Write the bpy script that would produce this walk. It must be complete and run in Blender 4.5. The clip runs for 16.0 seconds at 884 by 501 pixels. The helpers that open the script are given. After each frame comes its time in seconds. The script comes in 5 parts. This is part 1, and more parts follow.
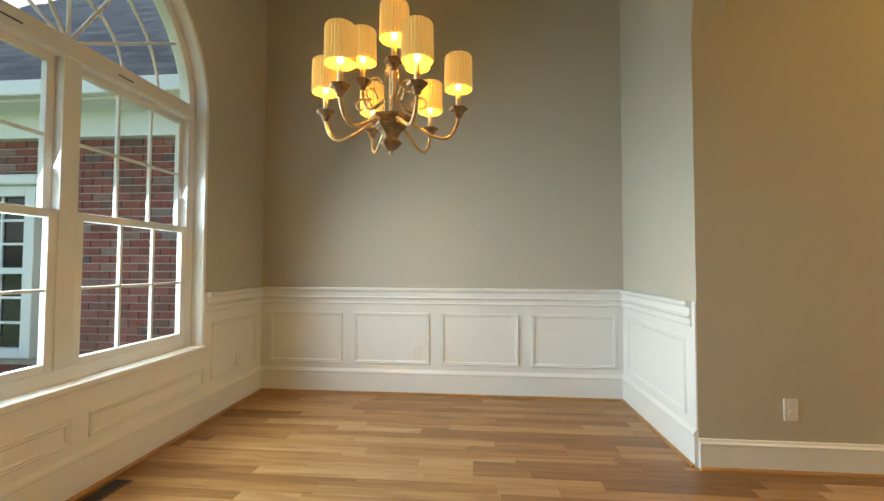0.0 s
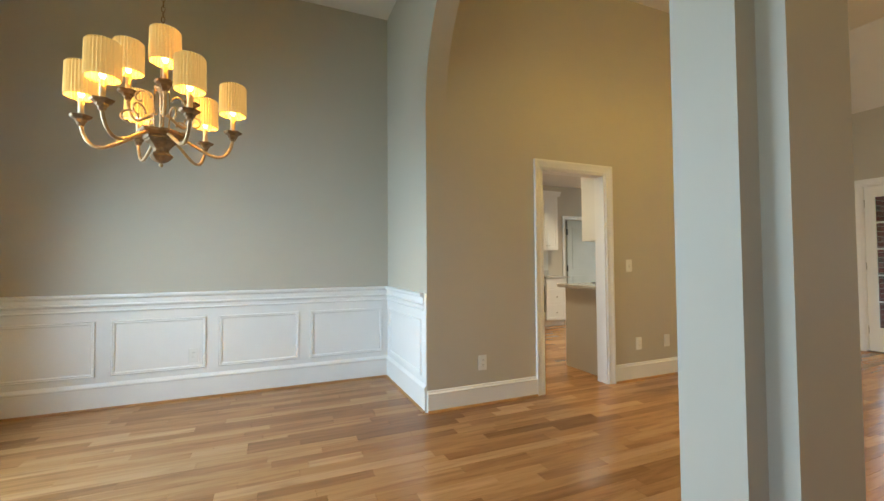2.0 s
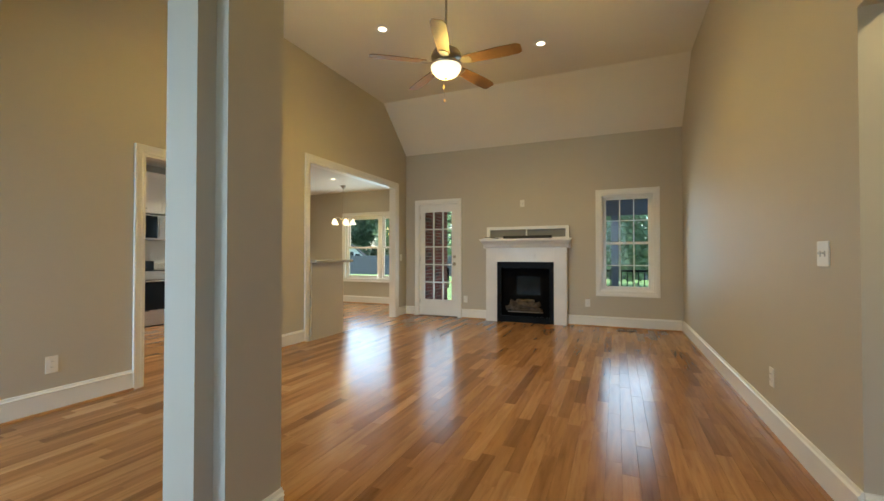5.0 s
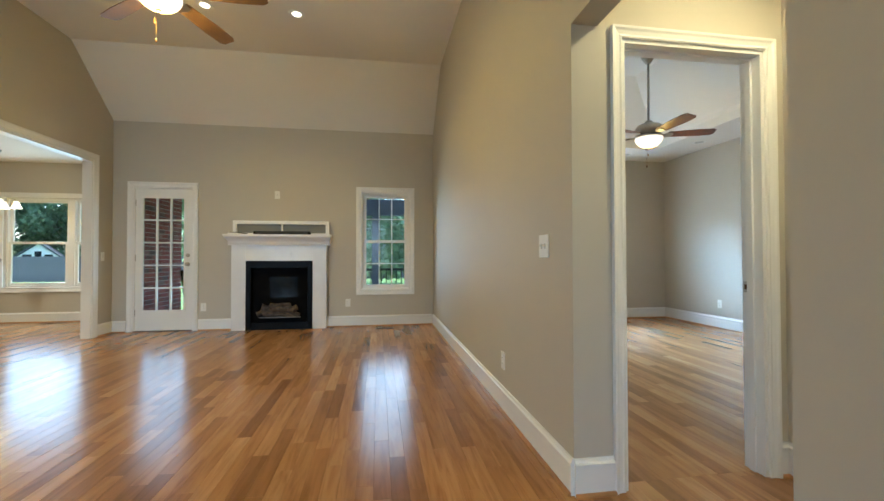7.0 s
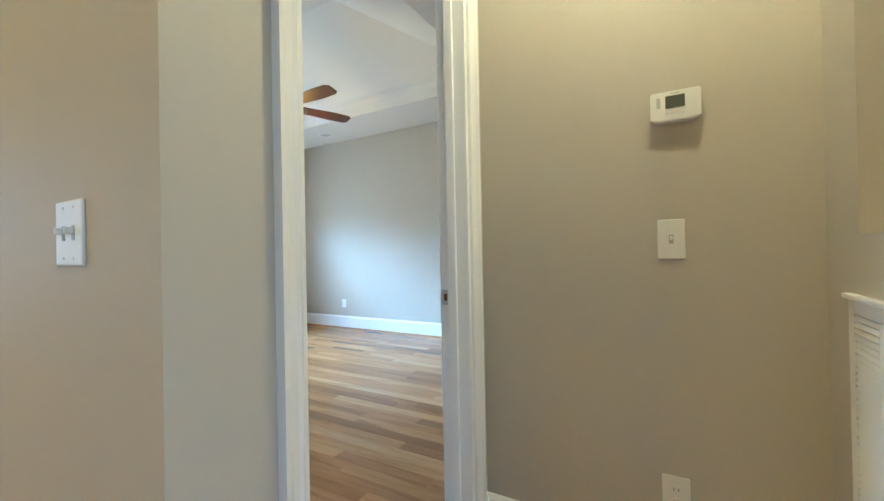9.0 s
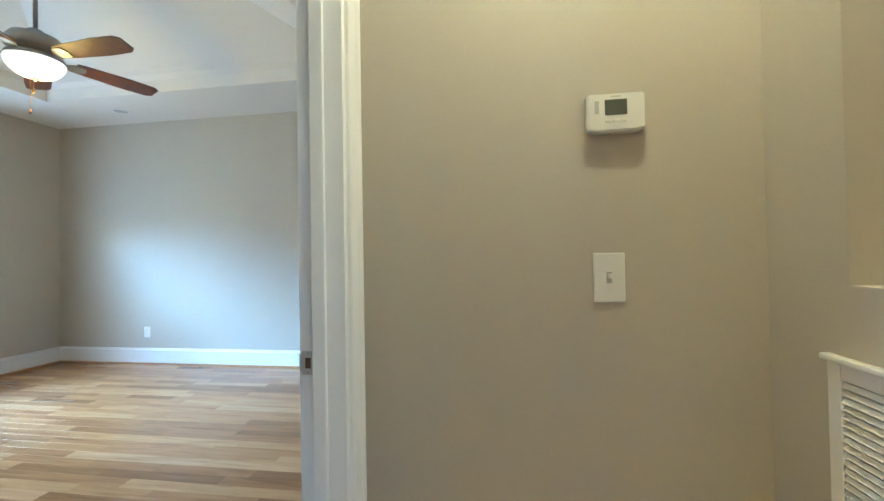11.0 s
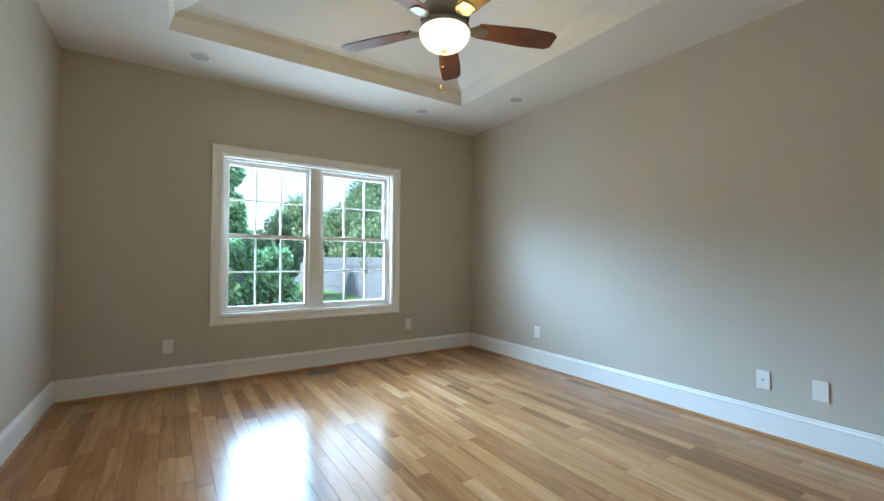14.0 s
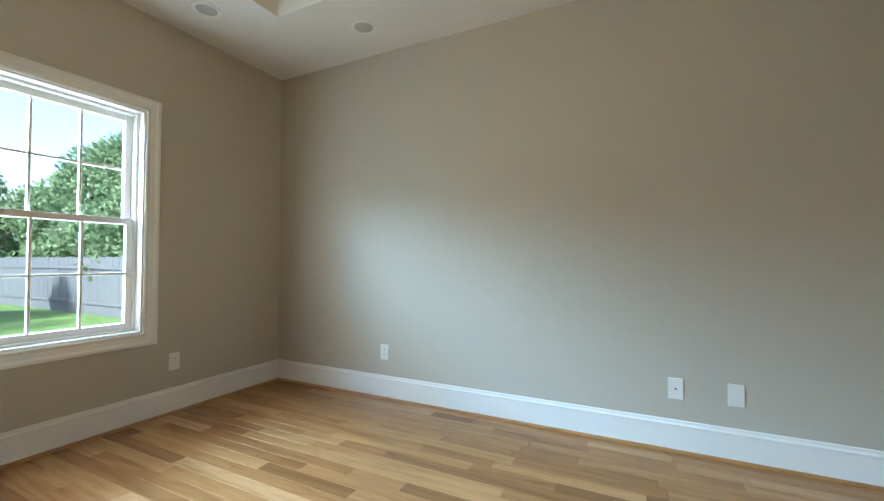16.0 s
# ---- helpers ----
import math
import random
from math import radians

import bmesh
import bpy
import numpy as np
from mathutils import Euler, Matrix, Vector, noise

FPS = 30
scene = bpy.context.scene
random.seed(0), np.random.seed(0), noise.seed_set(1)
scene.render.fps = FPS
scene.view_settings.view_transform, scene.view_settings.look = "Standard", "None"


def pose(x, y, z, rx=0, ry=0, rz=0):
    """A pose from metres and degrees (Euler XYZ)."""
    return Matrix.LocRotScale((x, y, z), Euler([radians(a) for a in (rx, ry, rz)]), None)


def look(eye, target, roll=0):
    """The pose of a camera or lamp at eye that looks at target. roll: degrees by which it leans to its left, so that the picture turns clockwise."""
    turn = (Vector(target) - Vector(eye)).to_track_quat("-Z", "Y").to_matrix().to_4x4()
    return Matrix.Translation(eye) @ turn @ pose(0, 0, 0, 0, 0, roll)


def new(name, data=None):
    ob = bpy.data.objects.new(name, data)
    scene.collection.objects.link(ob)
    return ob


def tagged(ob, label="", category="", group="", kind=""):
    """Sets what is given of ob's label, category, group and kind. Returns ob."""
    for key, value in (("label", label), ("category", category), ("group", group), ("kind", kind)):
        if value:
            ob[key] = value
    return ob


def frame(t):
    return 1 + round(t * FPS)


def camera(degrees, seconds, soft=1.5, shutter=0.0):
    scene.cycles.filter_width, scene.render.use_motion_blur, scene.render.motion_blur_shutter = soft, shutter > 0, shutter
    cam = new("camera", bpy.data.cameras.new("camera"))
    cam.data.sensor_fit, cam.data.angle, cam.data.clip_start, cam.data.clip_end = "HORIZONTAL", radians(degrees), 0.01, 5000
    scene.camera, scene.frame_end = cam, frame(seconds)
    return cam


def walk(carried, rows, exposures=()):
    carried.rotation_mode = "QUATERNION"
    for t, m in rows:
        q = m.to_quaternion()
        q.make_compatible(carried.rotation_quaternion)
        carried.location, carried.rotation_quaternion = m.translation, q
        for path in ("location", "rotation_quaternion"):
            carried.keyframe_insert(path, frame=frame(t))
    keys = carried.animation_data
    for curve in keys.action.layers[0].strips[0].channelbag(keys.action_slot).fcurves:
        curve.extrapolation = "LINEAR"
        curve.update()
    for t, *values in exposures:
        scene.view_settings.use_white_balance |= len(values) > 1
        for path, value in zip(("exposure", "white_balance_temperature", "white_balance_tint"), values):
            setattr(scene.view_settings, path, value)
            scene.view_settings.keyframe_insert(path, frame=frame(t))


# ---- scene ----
cam = camera(94.7, 16.0)
PATH = [
    (0, (0.35, -0.321, 1.153), (0.183, 1.67, 1.223), 0.2),
    (0.5, (0.381, -0.407, 1.177), (0.41, 1.592, 1.237), 0.1),
    (1, (0.362, -0.542, 1.178), (0.643, 1.437, 1.236), 0.2),
    (1.5, (0.411, -0.744, 1.213), (0.931, 1.187, 1.26), -0.2),
    (2, (0.467, -0.9, 1.187), (1.242, 0.943, 1.247), -0.4),
    (2.5, (0.492, -1.043, 1.207), (1.51, 0.678, 1.255), -0.3),
    (3, (0.486, -1.193, 1.182), (1.707, 0.389, 1.237), -0.4),
    (3.5, (0.439, -1.337, 1.165), (1.84, 0.089, 1.217), -0.2),
    (4, (0.432, -1.474, 1.144), (1.998, -0.231, 1.196), -0.1),
    (4.5, (0.436, -1.614, 1.135), (2.151, -0.586, 1.182), -0.0),
    (4.7, (0.451, -1.647, 1.147), (2.219, -0.711, 1.183), 0.0),
    (6.8, (0.841, -1.722, 1.079), (2.83, -1.927, 1.13), -0.1),
    (7, (0.946, -1.72, 1.097), (2.922, -2.028, 1.131), -0.1),
    (7.5, (1.284, -1.758, 1.123), (3.18, -2.395, 1.146), -0.6),
    (8, (1.627, -1.88, 1.106), (3.352, -2.893, 1.124), -0.7),
    (8.5, (1.873, -2.043, 1.088), (3.308, -3.436, 1.107), -0.9),
    (9, (2.052, -2.296, 1.106), (3.06, -4.024, 1.119), -1.1),
    (9.5, (2.213, -2.513, 1.133), (2.668, -4.461, 1.154), -1.1),
    (9.7, (2.256, -2.56, 1.163), (2.495, -4.546, 1.189), -1.3),
    (11.8, (2.448, -2.922, 1.198), (2.934, -4.862, 1.237), -0.0),
    (12, (2.554, -3.031, 1.181), (3.261, -4.902, 1.207), -0.3),
    (12.5, (2.663, -3.184, 1.128), (3.832, -4.807, 1.17), -0.4),
    (13, (2.877, -3.347, 1.172), (4.336, -4.714, 1.216), -0.0),
    (13.5, (3.071, -3.457, 1.175), (4.683, -4.64, 1.221), 0.2),
    (13.8, (3.179, -3.499, 1.166), (4.834, -4.621, 1.214), 0.3),
    (14, (3.312, -3.558, 1.165), (4.983, -4.657, 1.207), 0.4),
    (14.5, (3.635, -3.709, 1.146), (5.299, -4.819, 1.19), 0.4),
    (15, (3.975, -3.875, 1.113), (5.544, -5.115, 1.154), 0.4),
    (15.5, (4.288, -4.038, 1.09), (5.629, -5.521, 1.134), 0.2),
    (16, (4.585, -4.129, 1.114), (5.476, -5.919, 1.164), 0.1),
]
EXPOSURES = [(0.0, 2.02, 7300, 10), (1.2, 2.1, 6900, 10), (2.4, 2.15, 6050, 9), (4.5, 2.08, 5950, 8), (7.0, 2.27, 5250, 6), (8.5, 2.45, 5000, 6), (9.7, 2.55, 4700, 4), (11.8, 2.4, 4700, 4), (12.4, 2.06, 5050, 4), (13.0, 2.03, 5250, 5), (14.5, 2.0, 5350, 5), (16.0, 1.95, 5700, 4)]
walk(cam, [(t, look(eye, target, roll)) for t, eye, target, roll in PATH], EXPOSURES)

# ==== world and light ====
SUN_EL, SUN_AZ = radians(40), radians(-6)
world = bpy.data.worlds.new("sky")
scene.world = world
world.use_nodes = True
wn = world.node_tree
sky = wn.nodes.new("ShaderNodeTexSky")
sky.sky_type = "NISHITA"
sky.sun_disc = False
sky.sun_elevation, sky.sun_rotation = SUN_EL, SUN_AZ
sky.air_density, sky.dust_density, sky.ozone_density = 1.0, 3.0, 1.0
wn.links.new(sky.outputs[0], wn.nodes["Background"].inputs[0])
wn.nodes["Background"].inputs[1].default_value = 0.15

sun_data = bpy.data.lights.new("sun", "SUN")
sun_data.energy, sun_data.angle, sun_data.color = 4.2, radians(3), (1.0, 0.94, 0.85)
sun = new("sun", sun_data)
sun.rotation_euler = (radians(50), 0, radians(174))

WARM = (1.0, 0.63, 0.12)
SKYLIGHT = (0.62, 0.84, 1.0)


def lamp_area(name, eye, target, w, h, watts, color, spread=180):
    d = bpy.data.lights.new(name, "AREA")
    d.shape, d.size, d.size_y, d.energy, d.color = "RECTANGLE", w, h, watts, color
    d.spread = radians(spread)
    ob = new(name, d)
    ob.matrix_world = look(eye, target)
    return ob


def lamp_point(name, place, watts, color=WARM, radius=0.04):
    d = bpy.data.lights.new(name, "POINT")
    d.energy, d.color, d.shadow_soft_size = watts, color, radius
    ob = new(name, d)
    ob.location = place
    return ob


def lamp_spot(name, place, watts, angle=110, color=WARM):
    d = bpy.data.lights.new(name, "SPOT")
    d.energy, d.color, d.shadow_soft_size, d.spot_size, d.spot_blend = watts, color, 0.05, radians(angle), 0.6
    ob = new(name, d)
    ob.location = place
    return ob


# skylight at the window openings; under the open sky it falls in from above, under the porch level
lamp_area("window_light_dining", (-1.84, 1.578, 1.45), (-0.84, 1.578, 1.02), 1.75, 1.65, 22, SKYLIGHT, 130)
lamp_area("sky_light_bedroom", (11.8, -3.0, 3.65), (7.7, -4.7, 1.5), 7.5, 1.7, 700, (0.52, 0.77, 1.0), 110)
lamp_area("window_light_bedroom", (7.87, -4.83, 1.38), (6.87, -4.83, 1.36), 1.75, 1.48, 16, (0.86, 0.95, 1.0))
lamp_area("window_light_great", (7.60, -1.83, 1.38), (6.60, -1.83, 1.25), 0.7, 1.35, 2.0, SKYLIGHT, 140)
lamp_area("window_light_door", (7.60, 1.47, 1.20), (6.60, 1.47, 1.08), 0.58, 1.6, 1.3, SKYLIGHT, 140)
lamp_area("window_light_breakfast", (8.87, 3.6, 1.37), (7.87, 3.6, 1.25), 1.8, 1.4, 6.5, SKYLIGHT)
lamp_area("window_light_front", (-1.61, -1.4, 1.6), (1.5, -0.6, 0.9), 1.2, 1.6, 0.9, SKYLIGHT, 60)

# ==== materials ====


def mat_new(name):
    m = bpy.data.materials.new(name)
    m.use_nodes = True
    nt = m.node_tree
    return m, nt, nt.nodes["Principled BSDF"]


def noise_node(nt, scale, detail=3.0, rough=0.55, vec=None):
    n = nt.nodes.new("ShaderNodeTexNoise")
    n.inputs["Scale"].default_value, n.inputs["Detail"].default_value, n.inputs["Roughness"].default_value = scale, detail, rough
    if vec:
        nt.links.new(vec, n.inputs["Vector"])
    return n


def ramp_node(nt, src, stops):
    r = nt.nodes.new("ShaderNodeValToRGB")
    el = r.color_ramp.elements
    while len(el) < len(stops):
        el.new(0.5)
    for e, (p, c) in zip(el, stops):
        e.position, e.color = p, (*c, 1) if len(c) == 3 else c
    nt.links.new(src, r.inputs[0])
    return r


def world_pos(nt, scale=(1, 1, 1)):
    g = nt.nodes.new("ShaderNodeNewGeometry")
    mp = nt.nodes.new("ShaderNodeMapping")
    mp.inputs["Scale"].default_value = scale
    nt.links.new(g.outputs["Position"], mp.inputs["Vector"])
    return mp.outputs[0]


def surface(name, color, rough=0.5, metal=0.0, vary=0.06, scale=2.0, bump=0.05, bump_scale=120.0, gloss_vary=0.08, stretch=(1, 1, 1)):
    """A plain real surface with two scales of variation in colour, gloss and relief."""
    m, nt, b = mat_new(name)
    pos = world_pos(nt, stretch)
    big = noise_node(nt, scale, 4, 0.6, pos)
    lo = tuple(max(0.0, c * (1 - vary)) for c in color)
    hi = tuple(min(1.0, c * (1 + vary)) for c in color)
    r = ramp_node(nt, big.outputs[0], [(0.3, lo), (0.7, hi)])
    nt.links.new(r.outputs[0], b.inputs["Base Color"])
    b.inputs["Metallic"].default_value = metal
    fine = noise_node(nt, bump_scale, 3, 0.6, pos)
    gr = nt.nodes.new("ShaderNodeMapRange")
    gr.inputs["To Min"].default_value, gr.inputs["To Max"].default_value = max(0.02, rough - gloss_vary), min(1, rough + gloss_vary)
    nt.links.new(big.outputs[0], gr.inputs["Value"])
    nt.links.new(gr.outputs[0], b.inputs["Roughness"])
    bp = nt.nodes.new("ShaderNodeBump")
    bp.inputs["Strength"].default_value, bp.inputs["Distance"].default_value = bump, 0.002
    nt.links.new(fine.outputs[0], bp.inputs["Height"])
    nt.links.new(bp.outputs[0], b.inputs["Normal"])
    return m


def emitter(name, color, strength):
    m, nt, b = mat_new(name)
    b.inputs["Base Color"].default_value = (*color, 1)
    b.inputs["Emission Color"].default_value = (*color, 1)
    b.inputs["Emission Strength"].default_value = strength
    return m


def glass_mat(name, tint=(1, 1, 1), rough=0.0):
    m, nt, b = mat_new(name)
    out = nt.nodes["Material Output"]
    tr = nt.nodes.new("ShaderNodeBsdfTransparent")
    tr.inputs[0].default_value = (*tint, 1)
    gl = nt.nodes.new("ShaderNodeBsdfGlossy")
    gl.inputs["Roughness"].default_value = 0.02
    mx = nt.nodes.new("ShaderNodeMixShader")
    mx.inputs[0].default_value = 0.02
    nt.links.new(tr.outputs[0], mx.inputs[1])
    nt.links.new(gl.outputs[0], mx.inputs[2])
    nt.links.new(mx.outputs[0], out.inputs["Surface"])
    return m


def oak(name, per_object):
    """Oiled oak strip: one tone per plank, grain along x."""
    m, nt, b = mat_new(name)
    if per_object:
        rnd = nt.nodes.new("ShaderNodeObjectInfo").outputs["Random"]
    else:
        rnd = nt.nodes.new("ShaderNodeNewGeometry").outputs["Random Per Island"]
    g = nt.nodes.new("ShaderNodeNewGeometry")
    off = nt.nodes.new("ShaderNodeVectorMath")
    off.operation = "MULTIPLY_ADD"
    nt.links.new(rnd, off.inputs[0])
    off.inputs[1].default_value = (37, 91, 13)
    nt.links.new(g.outputs["Position"], off.inputs[2])
    mp = nt.nodes.new("ShaderNodeMapping")
    mp.inputs["Scale"].default_value = (1.5, 16, 16)
    nt.links.new(off.outputs[0], mp.inputs["Vector"])
    grain = noise_node(nt, 2.2, 6, 0.62, mp.outputs[0])
    grain.inputs["Distortion"].default_value = 0.6
    tone = ramp_node(nt, rnd, [(0.0, (0.215, 0.100, 0.036)), (0.10, (0.275, 0.132, 0.048)), (0.35, (0.33, 0.165, 0.062)), (0.65, (0.37, 0.190, 0.073)), (0.90, (0.415, 0.220, 0.091)), (1.0, (0.47, 0.265, 0.122))])
    gr = ramp_node(nt, grain.outputs[0], [(0.28, (0.55, 0.50, 0.45)), (0.5, (0.95, 0.95, 0.95)), (0.72, (1.12, 1.1, 1.05))])
    mul = nt.nodes.new("ShaderNodeMix")
    mul.data_type, mul.blend_type = "RGBA", "MULTIPLY"
    mul.inputs[0].default_value = 0.5
    nt.links.new(tone.outputs[0], mul.inputs[6])
    nt.links.new(gr.outputs[0], mul.inputs[7])
    streak = noise_node(nt, 0.75, 3, 0.5, mp.outputs[0])
    streak.inputs["Distortion"].default_value = 1.4
    st = ramp_node(nt, streak.outputs[0], [(0.26, (0.70, 0.65, 0.61)), (0.36, (0.82, 0.78, 0.75)), (0.47, (0.95, 0.94, 0.92)), (0.60, (1.0, 1.0, 1.0)), (0.76, (1.16, 1.17, 1.18))])
    mul2 = nt.nodes.new("ShaderNodeMix")
    mul2.data_type, mul2.blend_type = "RGBA", "MULTIPLY"
    mul2.inputs[0].default_value = 1.0
    nt.links.new(mul.outputs[2], mul2.inputs[6])
    nt.links.new(st.outputs[0], mul2.inputs[7])
    nt.links.new(mul2.outputs[2], b.inputs["Base Color"])
    wear = noise_node(nt, 1.3, 4, 0.6, g.outputs["Position"])
    rr = nt.nodes.new("ShaderNodeMapRange")
    rr.inputs["To Min"].default_value, rr.inputs["To Max"].default_value = 0.16, 0.25
    nt.links.new(wear.outputs[0], rr.inputs["Value"])
    nt.links.new(rr.outputs[0], b.inputs["Roughness"])
    b.inputs["Specular IOR Level"].default_value = 0.24
    bp = nt.nodes.new("ShaderNodeBump")
    bp.inputs["Strength"].default_value, bp.inputs["Distance"].default_value = 0.015, 0.0005
    nt.links.new(grain.outputs[0], bp.inputs["Height"])
    nt.links.new(bp.outputs[0], b.inputs["Normal"])
    return m


def varied(name, stops, rough, per_object, bump_scale=60.0, bump=0.4):
    """Pieces such as bricks: one tone each, rough relief."""
    m, nt, b = mat_new(name)
    src = nt.nodes.new("ShaderNodeObjectInfo").outputs["Random"] if per_object else nt.nodes.new("ShaderNodeNewGeometry").outputs["Random Per Island"]
    r = ramp_node(nt, src, stops)
    n = noise_node(nt, 25, 4, 0.6, world_pos(nt))
    gr = ramp_node(nt, n.outputs[0], [(0.3, (0.7, 0.7, 0.7)), (0.7, (1.1, 1.1, 1.1))])
    mul = nt.nodes.new("ShaderNodeMix")
    mul.data_type, mul.blend_type = "RGBA", "MULTIPLY"
    mul.inputs[0].default_value = 1.0
    nt.links.new(r.outputs[0], mul.inputs[6])
    nt.links.new(gr.outputs[0], mul.inputs[7])
    nt.links.new(mul.outputs[2], b.inputs["Base Color"])
    b.inputs["Roughness"].default_value = rough
    f = noise_node(nt, bump_scale, 4, 0.6, world_pos(nt))
    bp = nt.nodes.new("ShaderNodeBump")
    bp.inputs["Strength"].default_value, bp.inputs["Distance"].default_value = bump, 0.003
    nt.links.new(f.outputs[0], bp.inputs["Height"])
    nt.links.new(bp.outputs[0], b.inputs["Normal"])
    return m


PAINT = surface("greige_wall_paint", (0.49, 0.45, 0.375), 0.62, vary=0.025, scale=1.2, bump=0.10, bump_scale=260)
CEIL = surface("ceiling_paint", (0.74, 0.71, 0.66), 0.8, vary=0.02, scale=1.0, bump=0.12, bump_scale=180)
TRIM = surface("white_trim_paint", (0.78, 0.77, 0.745), 0.36, vary=0.02, scale=3, bump=0.04, bump_scale=90)
CAB = surface("white_cabinet_paint", (0.74, 0.735, 0.71), 0.4, vary=0.02)
TILE = surface("white_marble_tile", (0.70, 0.69, 0.68), 0.3, vary=0.04, scale=4, bump=0.02)
OAK_PART, OAK_REST = oak("oak_strip", True), oak("oak_strip_rest", False)
OAK_EDGE = surface("oak_shoe_moulding", (0.36, 0.17, 0.055), 0.35, vary=0.2, scale=6)
BLACK = surface("black_metal", (0.004, 0.004, 0.0045), 0.35, vary=0.2)
SOOT = surface("black_firebox", (0.004, 0.004, 0.0045), 0.9, vary=0.3)
for m_ in (BLACK, SOOT):
    m_.node_tree.nodes["Principled BSDF"].inputs["Specular IOR Level"].default_value = 0.06
DARK_GLASS = surface("dark_glass", (0.006, 0.010, 0.016), 0.06, vary=0.1, bump=0)
DARK_GLASS.node_tree.nodes["Principled BSDF"].inputs["Specular IOR Level"].default_value = 0.25
STEEL = surface("brushed_steel", (0.55, 0.54, 0.52), 0.3, 1.0, vary=0.08, stretch=(1, 1, 20))
NICKEL = surface("brushed_nickel", (0.42, 0.39, 0.34), 0.32, 1.0, vary=0.1)
BRONZE = surface("antique_bronze", (0.22, 0.135, 0.065), 0.45, 0.6, vary=0.35, scale=30, bump=0.2)
BRONZE_LIGHT = surface("brushed_antique_gold", (0.44, 0.30, 0.15), 0.42, 0.5, vary=0.3, scale=30, bump=0.15)
PLATE = surface("white_plastic_plate", (0.76, 0.75, 0.71), 0.4, vary=0.02)
WELL = surface("grey_slot", (0.42, 0.41, 0.39), 0.6)
SLOT = surface("dark_slot", (0.03, 0.03, 0.03), 0.7)
WALNUT = surface("dark_wood_blade", (0.085, 0.028, 0.012), 0.45, vary=0.4, scale=8, stretch=(3, 3, 3))
PINE = surface("light_oak_blade", (0.13, 0.07, 0.028), 0.4, vary=0.3, scale=8)
VENT = surface("brown_floor_register", (0.05, 0.03, 0.018), 0.5, vary=0.2)
GLASS = glass_mat("window_glass", (0.97, 0.99, 0.98))
SCREEN = surface("lcd_grey", (0.10, 0.11, 0.085), 0.25)
MORTAR = surface("mortar", (0.42, 0.38, 0.34), 0.95, vary=0.15, scale=12, bump=0.4)
BRICK_TONES = [(0.0, (0.12, 0.085, 0.085)), (0.15, (0.20, 0.075, 0.06)), (0.5, (0.25, 0.065, 0.055)), (0.85, (0.30, 0.10, 0.08)), (1.0, (0.24, 0.17, 0.16))]
BRICK, BRICK_REST = varied("red_brick", BRICK_TONES, 0.9, True), varied("red_brick_rest", BRICK_TONES, 0.9, False)
SHINGLE = varied("grey_shingle", [(0.0, (0.045, 0.05, 0.06)), (0.5, (0.075, 0.08, 0.09)), (1.0, (0.11, 0.115, 0.125))], 0.95, False)
EXTWHITE = surface("white_exterior_trim", (0.70, 0.71, 0.72), 0.5, vary=0.04)
GRANITE = surface("grey_granite", (0.42, 0.40, 0.37), 0.15, vary=0.35, scale=60)
BACKSPLASH = surface("pale_backsplash", (0.55, 0.55, 0.53), 0.3, vary=0.05)
GRASS = surface("lawn_grass", (0.075, 0.14, 0.032), 0.95, vary=0.45, scale=3, bump=1.0, bump_scale=60)
FENCE = surface("weathered_fence_wood", (0.085, 0.097, 0.118), 0.9, vary=0.25, scale=5, stretch=(4, 4, 0.5))
DECK = surface("brown_deck_wood", (0.10, 0.065, 0.045), 0.75, vary=0.3, scale=5)
BARK = surface("bark", (0.10, 0.075, 0.055), 0.95, vary=0.4, scale=10, bump=1.0, bump_scale=40)
LEAF = varied("leaves", [(0.0, (0.10, 0.165, 0.07)), (0.5, (0.15, 0.24, 0.105)), (1.0, (0.21, 0.32, 0.15))], 0.55, False, bump=0.05)
# distance haze is put into these leaf tones: paler and greyer than LEAF
LEAF_HAZED = varied("hazed_far_leaves", [(0.0, (0.12, 0.19, 0.10)), (0.5, (0.175, 0.265, 0.145)), (1.0, (0.24, 0.34, 0.195))], 0.7, False, bump=0.05)
CERAMIC_LOG = surface("ceramic_log", (0.075, 0.055, 0.04), 0.9, vary=0.6, scale=14, bump=0.8, bump_scale=40)



def see_through_leaf(m, share):
    """Leaves let part of the daylight through."""
    nt = m.node_tree
    b, out = nt.nodes["Principled BSDF"], nt.nodes["Material Output"]
    tr = nt.nodes.new("ShaderNodeBsdfTranslucent")
    nt.links.new(b.inputs["Base Color"].links[0].from_socket, tr.inputs["Color"])
    mx = nt.nodes.new("ShaderNodeMixShader")
    mx.inputs[0].default_value = share
    nt.links.new(b.outputs[0], mx.inputs[1])
    nt.links.new(tr.outputs[0], mx.inputs[2])
    nt.links.new(mx.outputs[0], out.inputs["Surface"])


see_through_leaf(LEAF, 0.4)
see_through_leaf(LEAF_HAZED, 0.5)

SHADE, snt, sb = mat_new("pleated_fabric_shade")
sb.inputs["Base Color"].default_value = (0.78, 0.52, 0.17, 1)
sb.inputs["Roughness"].default_value = 0.9
sb.inputs["Emission Color"].default_value = (1.0, 0.62, 0.20, 1)
sb.inputs["Emission Strength"].default_value = 0.08
GLOBE = emitter("frosted_lit_globe", (1.0, 0.84, 0.52), 0.34)
CANLIT = emitter("lit_recessed_lens", (1.0, 0.80, 0.50), 1.4)
BULB = emitter("lit_bulb", (1.0, 0.80, 0.45), 1.5)
CANDLE = surface("ivory_candle_sleeve", (0.72, 0.58, 0.34), 0.5)

# ==== mesh helpers ====


